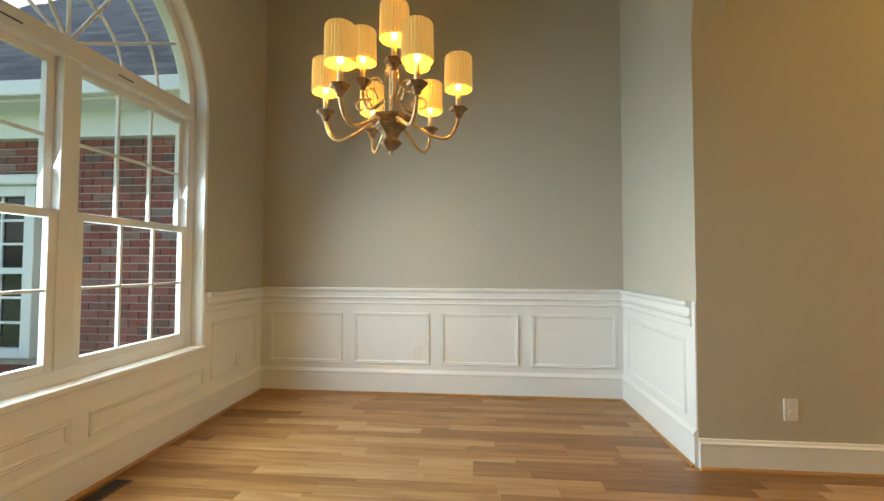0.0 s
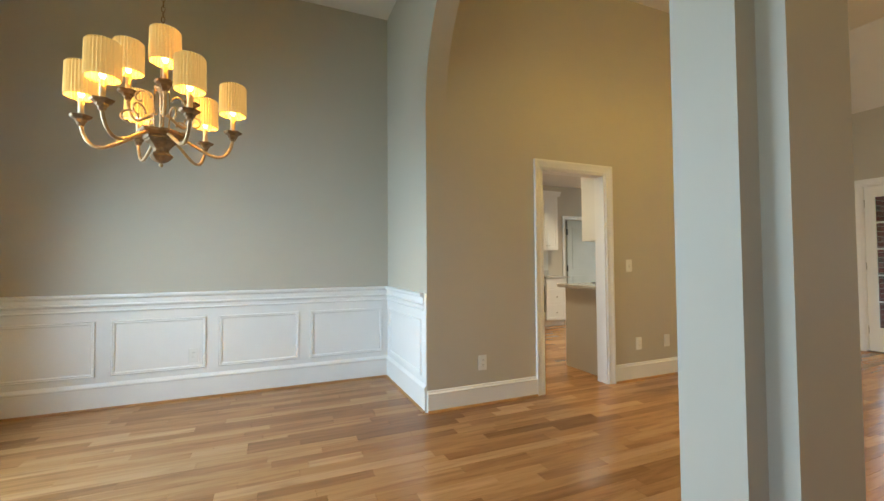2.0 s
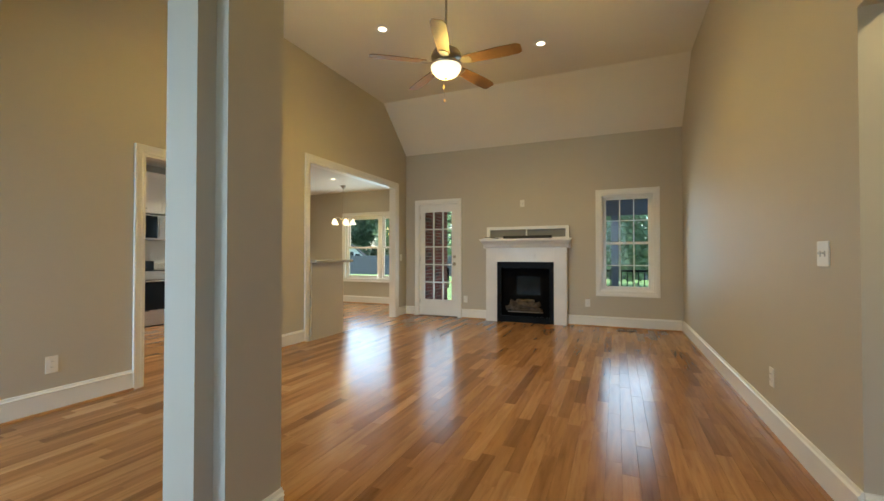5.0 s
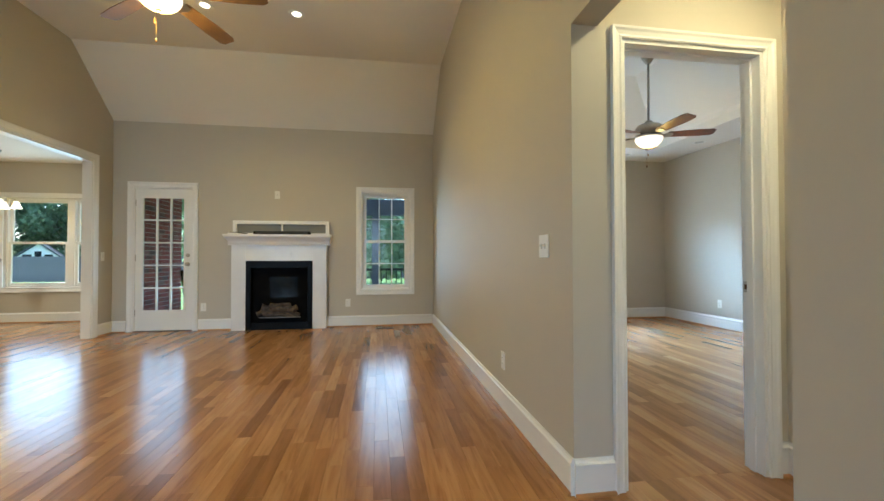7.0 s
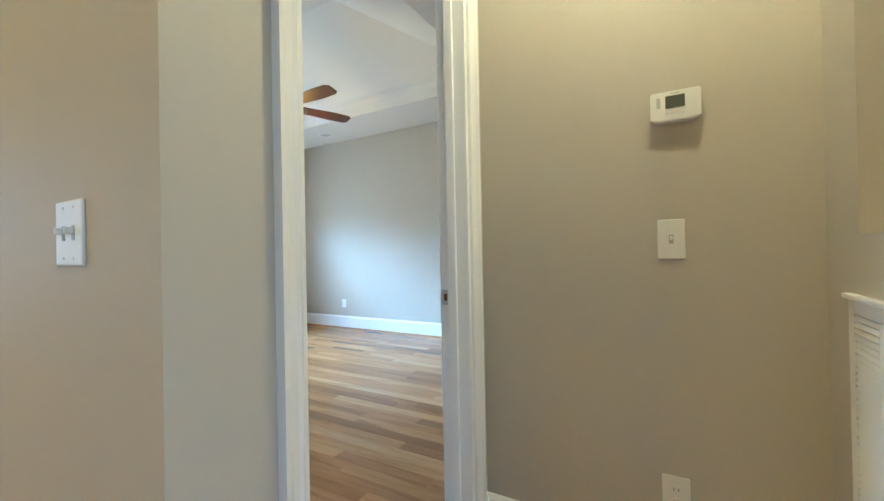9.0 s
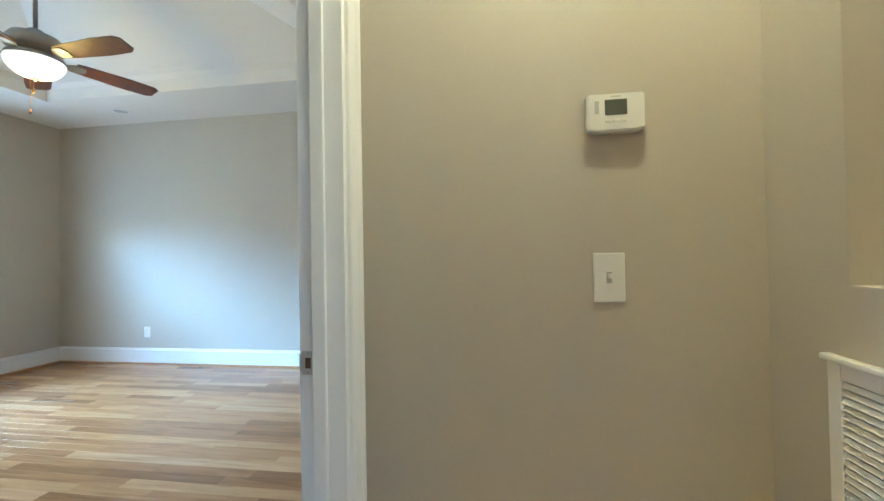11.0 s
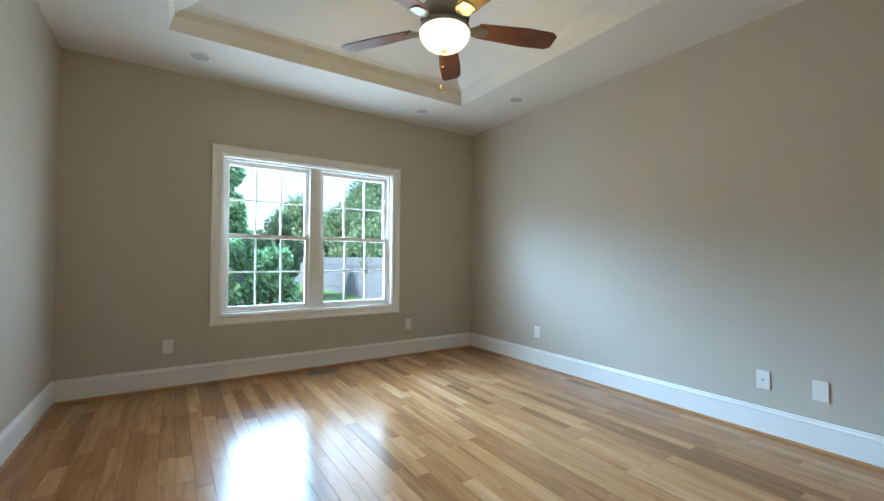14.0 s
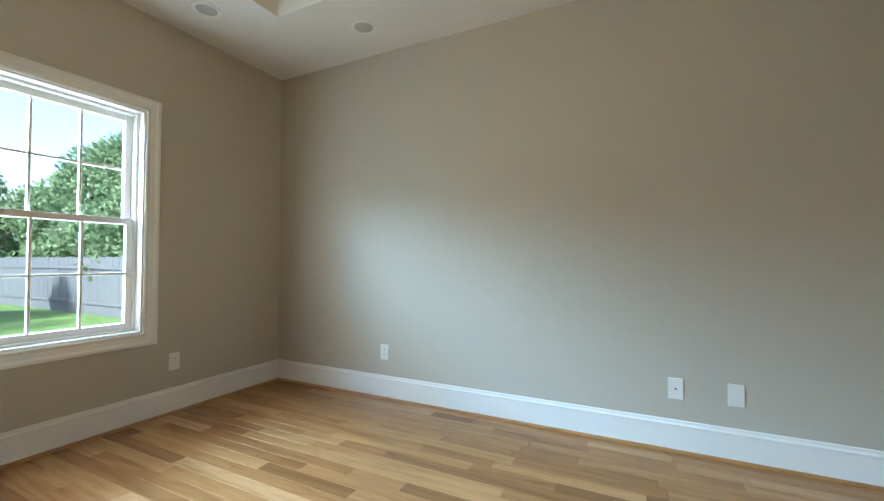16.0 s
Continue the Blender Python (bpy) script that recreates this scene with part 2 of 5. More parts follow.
def box(bm, x0, x1, y0, y1, z0, z1, bevel=0.0):
    r = bmesh.ops.create_cube(bm, size=1.0, matrix=Matrix.LocRotScale(((x0 + x1) / 2, (y0 + y1) / 2, (z0 + z1) / 2), None, (abs(x1 - x0), abs(y1 - y0), abs(z1 - z0))))
    if bevel:
        es = list({e for v in r["verts"] for e in v.link_edges})
        bmesh.ops.bevel(bm, geom=es, offset=bevel, segments=2, affect="EDGES", profile=0.5)
    return r["verts"]


def prism(bm, pts, axis, a, b):
    """Polygon pts (u, v) swept from a to b along axis: x: (y, z), y: (x, z), z: (x, y)."""
    def at(p, w):
        u, v = p
        return {"x": (w, u, v), "y": (u, w, v), "z": (u, v, w)}[axis]
    va = [bm.verts.new(at(p, a)) for p in pts]
    vb = [bm.verts.new(at(p, b)) for p in pts]
    fs = [bm.faces.new(va), bm.faces.new(vb[::-1])]
    n = len(pts)
    for i in range(n):
        fs.append(bm.faces.new((va[i], vb[i], vb[(i + 1) % n], va[(i + 1) % n])))
    bmesh.ops.recalc_face_normals(bm, faces=fs)


def lathe(bm, profile, center=(0, 0, 0), n=24, m=None):
    """Turned body from a profile of (radius, z)."""
    rings = []
    for r, z in profile:
        ring = []
        for i in range(n):
            a = 2 * math.pi * i / n
            p = Vector((r * math.cos(a), r * math.sin(a), z))
            p = (m @ p) if m else p
            ring.append(bm.verts.new(p + Vector(center)))
        rings.append(ring)
    fs = []
    for a, b in zip(rings, rings[1:]):
        for i in range(n):
            fs.append(bm.faces.new((a[i], a[(i + 1) % n], b[(i + 1) % n], b[i])))
    fs.append(bm.faces.new(rings[0][::-1]))
    fs.append(bm.faces.new(rings[-1]))
    for f in fs[:-2]:
        f.smooth = n > 8
    bmesh.ops.recalc_face_normals(bm, faces=fs)


def tube(bm, pts, r, n=8):
    """Round bar along pts."""
    pts = [Vector(p) for p in pts]
    rings = []
    up = Vector((0, 0, 1))
    for i, p in enumerate(pts):
        d = (pts[min(i + 1, len(pts) - 1)] - pts[max(i - 1, 0)]).normalized()
        s = d.cross(up)
        s = s.normalized() if s.length > 1e-4 else Vector((1, 0, 0))
        t = s.cross(d).normalized()
        rr = r[i] if isinstance(r, (list, tuple)) else r
        rings.append([bm.verts.new(p + rr * (math.cos(2 * math.pi * k / n) * s + math.sin(2 * math.pi * k / n) * t)) for k in range(n)])
    fs = []
    for a, b in zip(rings, rings[1:]):
        for k in range(n):
            f = bm.faces.new((a[k], a[(k + 1) % n], b[(k + 1) % n], b[k]))
            f.smooth = True
            fs.append(f)
    fs += [bm.faces.new(rings[0][::-1]), bm.faces.new(rings[-1])]
    bmesh.ops.recalc_face_normals(bm, faces=fs)


def link_mesh(name, bm, material, parent=None):
    me = bpy.data.meshes.new(name)
    bm.normal_update()
    bm.to_mesh(me)
    bm.free()
    me.materials.append(material)
    ob = new(name, me)
    ob.parent = parent
    return ob


def part(name, bm, material, parent, label=""):
    return tagged(link_mesh(name, bm, material, parent), label)


def thing(name, label, category, group="", place=(0, 0, 0), turn=0):
    ob = new(name)
    ob.location = place
    ob.rotation_euler = (0, 0, radians(turn))
    return tagged(ob, label, category, group)


def structure(name, bm, material, label, category="wall"):
    return tagged(link_mesh(name, bm, material), label, category, kind="structure")


def boxes(*specs, bevel=0.0):
    bm = bmesh.new()
    for s in specs:
        box(bm, *s, bevel=bevel)
    return bm


def wall_cut(axis, a, b, u0, u1, z0, z1, openings=()):
    """A wall a..b thick along axis, from u0 to u1, with rectangular openings (u0, u1, z0, z1)."""
    bm = bmesh.new()

    def put(p, q, r, s):
        if q - p > 1e-4 and s - r > 1e-4:
            box(bm, a, b, p, q, r, s) if axis == "x" else box(bm, p, q, a, b, r, s)
    cur = u0
    for o in sorted(openings):
        put(cur, o[0], z0, z1)
        put(o[0], o[1], z0, o[2])
        put(o[0], o[1], o[3], z1)
        cur = o[1]
    put(cur, u1, z0, z1)
    return bm


def arc(cy, cz, r, a0, a1, n, rz=None):
    rz = rz or r
    return [(cy + r * math.cos(radians(a0 + (a1 - a0) * i / n)), cz + rz * math.sin(radians(a0 + (a1 - a0) * i / n))) for i in range(n + 1)]


# ==== plan ====
WX, DE, DN, KY, GE = -1.635, 1.617, 3.325, 2.155, 7.615      # dining west and east, dining north, kitchen wall, great room east
SY, HW, HE, HS = -2.61, 1.71, 2.72, -3.76                   # great room south, hall west, east, south
BW, BE, BS, BN = 2.835, 7.69, -6.905, -2.77                  # bedroom
CG, CD, CB, CH = 3.89, 3.82, 2.84, 2.72                     # ceilings: great room, dining, bedroom soffit, hall
KE, KN, KC = 8.90, 5.87, 2.74                               # kitchen and breakfast: east, north, ceiling
TOP = 4.05
WC, WR, WS, WZ = 1.578, 0.925, 0.55, 2.27                   # dining window: centre, half width, sill, spring of its arch

# --- outer and inner walls ---
bm = wall_cut("x", WX - 0.16, WX, SY - 0.13, DN + 0.12, -0.35, WS)
for s in ((SY - 0.13, -2.05, WS, TOP), (-0.75, WC - WR, WS, TOP), (-2.05, -0.75, 2.5, TOP), (WC + WR, DN + 0.12, WS, TOP)):
    box(bm, WX - 0.16, WX, s[0], s[1], s[2], s[3])
prism(bm, arc(WC, WZ, WR, 0, 180, 40) + [(WC - WR, TOP), (WC + WR, TOP)], "x", WX - 0.16, WX)
structure("wall_west", bm, PAINT, "greige painted wall with a tall arched window opening")
structure("wall_dining_north", wall_cut("y", DN, DN + 0.12, WX, DE + 0.13, -0.35, TOP), PAINT, "greige painted dining room wall above white wainscot")
structure("wall_dining_east", wall_cut("x", DE, DE + 0.13, KY + 0.12, DN, -0.35, TOP), PAINT, "greige painted short wall beside the kitchen wall")
KD = (2.735, 3.495, -0.35, 2.045)
BO = (4.84, 7.19, -0.35, 2.44)
structure("wall_kitchen", wall_cut("y", KY, KY + 0.12, DE, KE + 0.15, -0.35, TOP, [(KD[0], KD[1], -0.34, KD[3]), (BO[0], BO[1], -0.34, BO[3])]), PAINT, "greige painted wall with a kitchen doorway and a wide cased opening")
GD, GW = (1.06, 1.87, -0.02, 2.155), (-2.215, -1.45, 0.585, 2.145)
BWN = (-5.73, -3.93, 0.615, 2.15)
structure("wall_great_east", wall_cut("x", GE, GE + 0.16, SY - 0.13, KY, -0.35, TOP, [(GW[0], GW[1], GW[2], GW[3]), GD]), PAINT, "greige painted fireplace wall with a glass door and a window")
HO = (HW, HE, -0.34, 2.19)
structure("wall_great_south", wall_cut("y", SY - 0.13, SY, WX, GE, -0.35, TOP, [HO]), PAINT, "greige painted wall with a plain opening to a small hall")
PT = (-3.53, -2.80, 1.13, 2.35)
structure("wall_hall_west", wall_cut("x", HW - 0.12, HW, HS, SY - 0.13, -0.35, 3.6, [PT]), PAINT, "greige painted hall wall with a high opening above a return grille")
structure("wall_hall_south", wall_cut("y", HS - 0.13, HS, 0.4, HE, -0.35, 3.6), PAINT, "greige painted hall wall holding a thermostat")
BD = (-3.645, -2.862, -0.34, 2.14)
structure("wall_bedroom_west", wall_cut("x", HE, BW, BS, SY - 0.13, -0.35, 3.6, [BD]), PAINT, "greige painted wall with the bedroom doorway")
structure("wall_bedroom_east", wall_cut("x", BE, BE + 0.16, BS - 0.13, BN, -0.35, 3.6, [BWN]), PAINT, "greige painted bedroom wall with a double window")
structure("wall_bedroom_south", wall_cut("y", BS - 0.13, BS, HE, BE, -0.35, 3.6), PAINT, "greige painted bedroom wall")
structure("wall_bedroom_north", wall_cut("y", BN, SY - 0.13, BW, BE + 0.16, -0.35, 3.6), PAINT, "greige painted bedroom wall")
structure("wall_closet", boxes((0.4, 0.5, HS, SY - 0.13, -0.35, 3.6)), PAINT, "greige painted wall behind the high opening")
BKW = (2.62, 4.56, 0.60, 2.13)
structure("wall_breakfast_east", wall_cut("x", KE, KE + 0.15, KY + 0.12, KN, -0.35, 3.2, [BKW]), PAINT, "greige painted breakfast room wall with a double window")
structure("wall_kitchen_north", wall_cut("y", KN, KN + 0.12, DE + 0.13, KE + 0.15, -0.35, 3.2), PAINT, "greige painted kitchen wall")
structure("wall_kitchen_west", boxes((DE + 0.13, DE + 0.25, DN, KN, -0.35, 3.2)), PAINT, "greige painted kitchen wall")

# arch between dining and great room, its pier, and the foyer arch
AY0, AY1 = -0.145, KY
ac, ar = (AY0 + AY1) / 2, (AY1 - AY0) / 2
bm = bmesh.new()
prism(bm, arc(ac, 2.45, ar, 0, 180, 48) + [(AY0, TOP), (AY1, TOP)], "x", DE, DE + 0.18)
structure("wall_arch_great", bm, PAINT, "greige painted arched header between dining and great room")
bm = boxes((1.455, DE + 0.18, -0.31, -0.145, -0.02, TOP))
box(bm, 1.53, DE + 0.18, -0.372, -0.31, -0.02, TOP)
structure("wall_pier", bm, PAINT, "greige painted corner pier between two arches")
bm = bmesh.new()
prism(bm, arc(-0.02, 2.45, 1.475, 0, 180, 48, 1.15) + [(-1.495, TOP), (1.455, TOP)], "y", -0.31, -0.145)
box(bm, WX, -1.495, -0.31, -0.145, -0.02, TOP)
structure("wall_arch_foyer", bm, PAINT, "greige painted arched header to the foyer")

# --- ceilings ---
structure("ceiling_dining", boxes((WX, DE, -0.145, DN, CD, CD + 0.1)), CEIL, "white flat dining ceiling", "ceiling")
bm = boxes((WX, 6.755, SY, -0.25, CG, CG + 0.1))
box(bm, DE + 0.05, 6.755, -0.25, KY, CG, CG + 0.1)
prism(bm, [(6.755, CG), (GE + 0.02, 3.115), (GE + 0.02, 3.3), (6.755, CG + 0.1)], "y", SY, KY)
structure("ceiling_great", bm, CEIL, "white vaulted ceiling sloping down to the fireplace wall", "ceiling")
TX0, TX1, TY0, TY1, TZ = 3.65, 6.90, -6.16, -3.50, 3.46
bm = boxes((BW, TX0, BS, BN, CB, CB + 0.08), (TX1, BE, BS, BN, CB, CB + 0.08), (TX0, TX1, BS, TY0, CB, CB + 0.08), (TX0, TX1, TY1, BN, CB, CB + 0.08))
rings = []
for ins, z in ((0, CB), (0.03, CB + 0.10), (0.07, CB + 0.14), (0.14, CB + 0.16), (1.12, TZ)):
    rings.append([bm.verts.new(p) for p in ((TX0 + ins, TY0 + ins, z), (TX1 - ins, TY0 + ins, z), (TX1 - ins, TY1 - ins, z), (TX0 + ins, TY1 - ins, z))])
for lo, hi in zip(rings, rings[1:]):
    for i in range(4):
        bm.faces.new((lo[i], lo[(i + 1) % 4], hi[(i + 1) % 4], hi[i]))
bm.faces.new(rings[-1])
structure("ceiling_bedroom", bm, CEIL, "white tray ceiling with sloped sides", "ceiling")
structure("ceiling_hall", boxes((0.5, HE, HS, SY - 0.13, CH, CH + 0.1)), CEIL, "white hall ceiling", "ceiling")
structure("ceiling_kitchen", boxes((DE + 0.13, KE, KY + 0.12, KN, KC, KC + 0.1)), CEIL, "white kitchen ceiling", "ceiling")
bm = boxes((WX - 0.16, GE + 0.3, BS - 0.13, DN + 0.12, TOP + 0.01, TOP + 0.12))
structure("roof_slab", bm, SHINGLE, "dark roof over the house", "roof")

# ==== trim ====


def along(bm, profile, axis, plane, sign, u0, u1):
    """Profile of (out, z) run along a wall face from u0 to u1; axis is the wall's normal."""
    pts = [(plane + sign * d, z) for d, z in profile]
    if axis == "y":
        def at(p, u):
            return (u, p[0], p[1])
    else:
        def at(p, u):
            return (p[0], u, p[1])
    va = [bm.verts.new(at(p, u0)) for p in pts]
    vb = [bm.verts.new(at(p, u1)) for p in pts]
    fs = [bm.faces.new(va), bm.faces.new(vb[::-1])]
    n = len(pts)
    for i in range(n):
        fs.append(bm.faces.new((va[i], vb[i], vb[(i + 1) % n], va[(i + 1) % n])))
    bmesh.ops.recalc_face_normals(bm, faces=fs)


BASE_PROFILE = [(0, 0), (0.017, 0), (0.017, 0.138), (0.021, 0.141), (0.021, 0.147), (0.012, 0.155), (0.008, 0.168), (0, 0.17)]
SHOE_PROFILE = [(0.016, 0.0), (0.033, 0.0), (0.031, 0.008), (0.024, 0.015), (0.016, 0.017)]


def baseboard(axis, plane, sign, u0, u1, tall=1.0, shoe=True):
    bm = bmesh.new()
    along(bm, [(d, z * tall) for d, z in BASE_PROFILE], axis, plane, sign, u0, u1)
    ob = structure("baseboard", bm, TRIM, "white painted baseboard with a moulded cap", "baseboard")
    if shoe:
        bm = bmesh.new()
        along(bm, SHOE_PROFILE, axis, plane, sign, u0, u1)
        part("shoe_moulding", bm, OAK_EDGE, ob, "oak shoe moulding")
    return ob


def casing(axis, plane, sign, u0, u1, z0, z1, w=0.075, sill=False, name="trim"):
    """Moulded casing round an opening; u0, u1, z0, z1 are its inner edges."""
    bm = bmesh.new()
    prof = [(0.0, 0.012), (0.12, 0.016), (0.3, 0.013), (0.62, 0.017), (0.8, 0.023), (1.0, 0.024)]

    def strip(pa, pb, oa, ob_):
        """From corner pa to pb on the inner edge, growing outwards to oa, ob_."""
        rows = []
        for f, d in [(0.0, 0.0)] + prof + [(1.0, 0.0)]:
            row = []
            for p, o in ((pa, oa), (pb, ob_)):
                u, z = p[0] + (o[0] - p[0]) * f, p[1] + (o[1] - p[1]) * f
                row.append(bm.verts.new((plane + sign * d, u, z) if axis == "x" else (u, plane + sign * d, z)))
            rows.append(row)
        fs = []
        for a, b in zip(rows, rows[1:]):
            fs.append(bm.faces.new((a[0], a[1], b[1], b[0])))
        bmesh.ops.recalc_face_normals(bm, faces=fs)
    zb = z0 - w if sill else z0
    strip((u0, z0), (u0, z1), (u0 - w, zb), (u0 - w, z1 + w))
    strip((u0, z1), (u1, z1), (u0 - w, z1 + w), (u1 + w, z1 + w))
    strip((u1, z1), (u1, z0), (u1 + w, z1 + w), (u1 + w, zb))
    if sill:
        strip((u1, z0), (u0, z0), (u1 + w, zb), (u0 - w, zb))
    return structure(name, bm, TRIM, "white moulded casing round an opening", "trim")


def jamb(axis, a, b, u0, u1, z0, z1, t=0.018, bottom=False):
    """White boards lining an opening through a wall a..b."""
    bm = bmesh.new()

    def put(p, q, r, s):
        box(bm, a, b, p, q, r, s) if axis == "x" else box(bm, p, q, a, b, r, s)
    put(u0 - 0.002, u0 + t, z0, z1)
    put(u1 - t, u1 + 0.002, z0, z1)
    put(u0 + t, u1 - t, z1 - t, z1 + 0.002)
    if bottom:
        put(u0 + t, u1 - t, z0 - 0.002, z0 + t)
    return structure("trim", bm, TRIM, "white jamb lining an opening", "trim")


# kitchen doorway, wide opening
jamb("y", KY - 0.002, KY + 0.122, KD[0], KD[1], 0, KD[3])
casing("y", KY, -1, KD[0], KD[1], 0, KD[3], 0.078)
jamb("y", KY - 0.002, KY + 0.122, BO[0], BO[1], 0, BO[3])
casing("y", KY, -1, BO[0], BO[1], 0, BO[3], 0.09)
# bedroom doorway
jamb("x", HE - 0.002, BW + 0.002, BD[0], BD[1], 0, BD[3])
casing("x", HE, -1, BD[0], BD[1], 0, BD[3], 0.055)
casing("x", BW, 1, BD[0] - 0.02, BD[1] + 0.02, 0, BD[3] + 0.01, 0.07)
bm = boxes((HE + 0.045, HE + 0.08, BD[0] + 0.018, BD[0] + 0.03, 0, BD[3] - 0.018), (HE + 0.045, HE + 0.08, BD[0] + 0.03, BD[1] - 0.018, BD[3] - 0.03, BD[3] - 0.018), bevel=0.002)
structure("trim", bm, TRIM, "white door stop on the bedroom jamb", "trim")
sp = thing("strike_plate", "brushed steel strike plate on a white door jamb", "strike plate", place=(HE + 0.094, BD[0] + 0.018, 0.94))
bm = bmesh.new()
box(bm, -0.018, 0.018, 0, 0.0025, -0.029, 0.029, bevel=0.002)
box(bm, 0.018, 0.024, -0.004, 0.0025, -0.020, 0.020, bevel=0.001)
part("plate", bm, STEEL, sp)
part("latch_hole", boxes((-0.006, 0.008, 0.0026, 0.0032, -0.013, 0.013)), surface("raw_wood_hole", (0.10, 0.045, 0.018), 0.8), sp, "raw wood latch hole")
for dz in (-0.023, 0.023):
    bm = bmesh.new()
    lathe(bm, [(0.003, 0), (0.003, 0.001)], (0, 0, 0), 8, Matrix.Rotation(radians(-90), 4, "X"))
    part("screw", bm, NICKEL, sp).location = (0.0, 0.0025, dz)

# baseboards
baseboard("y", KY, -1, DE, KD[0] - 0.078)
baseboard("y", KY, -1, KD[1] + 0.078, BO[0] - 0.09)
baseboard("y", KY, -1, BO[1] + 0.09, GE)
baseboard("x", GE, -1, 1.965, KY - 0.017)
baseboard("x", GE, -1, 0.468, 0.972)
baseboard("x", GE, -1, SY + 0.017, -0.92)
baseboard("y", SY, 1, HE, GE - 0.017)
baseboard("y", SY, 1, WX, HW)
baseboard("x", HE, -1, BD[1] + 0.055, SY)
baseboard("y", HS, 1, HW, HE)
baseboard("x", HE, -1, HS + 0.017, BD[0] - 0.055)
baseboard("x", BE, -1, BS + 0.017, BN - 0.017, 1.08)
baseboard("y", BS, 1, BW, BE, 1.08)
baseboard("y", BN, -1, BW, BE, 1.08)
baseboard("x", BW, 1, BS + 0.017, BD[0] - 0.09, 1.08)
baseboard("x", DE + 0.18, 1, -0.372, -0.145)
baseboard("y", -0.372, -1, 1.53, DE + 0.18)
baseboard("x", KE, -1, KY + 0.14, KN - 0.017)
baseboard("x", HW, 1, HS + 0.017, SY)

# ==== wainscot in the dining room ====
RAIL_PROFILE = [(0.008, 0.795), (0.020, 0.797), (0.024, 0.806), (0.016, 0.815), (0.016, 0.838), (0.030, 0.848), (0.034, 0.858), (0.020, 0.868), (0.020, 0.905), (0.040, 0.915), (0.046, 0.928), (0.042, 0.940), (0.008, 0.945)]
WBASE_PROFILE = [(0.008, 0), (0.022, 0), (0.022, 0.175), (0.027, 0.180), (0.027, 0.190), (0.016, 0.205), (0.008, 0.215)]
PANEL_Z = (0.265, 0.722)


def wainscot(axis, plane, sign, u0, u1, rails, panels, top=0.94, low=()):
    bm = bmesh.new()
    if axis == "y":
        box(bm, u0, u1, min(plane, plane + sign * 0.008), max(plane, plane + sign * 0.008), 0, top)
    else:
        box(bm, min(plane, plane + sign * 0.008), max(plane, plane + sign * 0.008), u0, u1, 0, top)
    for r in low:
        box(bm, min(plane, plane + sign * 0.008), max(plane, plane + sign * 0.008), r[0], r[1], top, 0.94)
    ob = structure("wainscot", bm, TRIM, "white painted wainscot with moulded panels and a chair rail", "wainscot")
    for r in rails:
        bm = bmesh.new()
        along(bm, RAIL_PROFILE, axis, plane, sign, *r)
        part("chair_rail", bm, TRIM, ob)
    bm = bmesh.new()
    along(bm, WBASE_PROFILE, axis, plane, sign, u0, u1)
    part("base", bm, TRIM, ob)
    bm = bmesh.new()
    along(bm, [(d + 0.006, z) for d, z in SHOE_PROFILE], axis, plane, sign, u0, u1)
    part("shoe_moulding", bm, OAK_EDGE, ob, "oak shoe moulding")
    for p in panels:
        a, b, c, d = p if len(p) == 4 else (*p, *PANEL_Z)
        bm = bmesh.new()
        w = 0.030
        prof = [(0.0, 0.008), (0.0, 0.014), (0.2, 0.021), (0.45, 0.017), (0.7, 0.019), (1.0, 0.012), (1.0, 0.008)]
        corners = [(a, c), (b, c), (b, d), (a, d)]
        inner = [(a + w, c + w), (b - w, c + w), (b - w, d - w), (a + w, d - w)]
        loops = []
        for f, out in prof:
            lp = []
            for o, i in zip(corners, inner):
                u, z = o[0] + (i[0] - o[0]) * f, o[1] + (i[1] - o[1]) * f
                q = plane + sign * out
                lp.append(bm.verts.new((q, u, z) if axis == "x" else (u, q, z)))
            loops.append(lp)
        fs = []
        for la, lb in zip(loops, loops[1:]):
            for i in range(4):
                fs.append(bm.faces.new((la[i], la[(i + 1) % 4], lb[(i + 1) % 4], lb[i])))
        bmesh.ops.recalc_face_normals(bm, faces=fs)
        part("panel_moulding", bm, TRIM, ob)
    return ob


wainscot("y", DN, -1, WX, DE, [(WX, DE)], [(-1.545, -0.861), (-0.756, -0.065), (0.036, 0.722), (0.83, 1.548)])
wainscot("x", DE, -1, KY + 0.002, DN - 0.009, [(KY + 0.035, DN - 0.008)], [(KY + 0.11, DN - 0.11)])
y0, y1 = WC - WR, WC + WR
wainscot("x", WX, 1, -0.145, DN - 0.009, [(-0.145, y0 - 0.03), (y1 + 0.03, DN - 0.008)], [(2.60, 3.215, 0.285, 0.715), (1.635, 2.525, 0.265, 0.395), (0.63, 1.54, 0.265, 0.395), (-0.05, 0.55)], WS - 0.03, [(-0.145, y0), (y1, DN - 0.009)])

# ==== windows ====


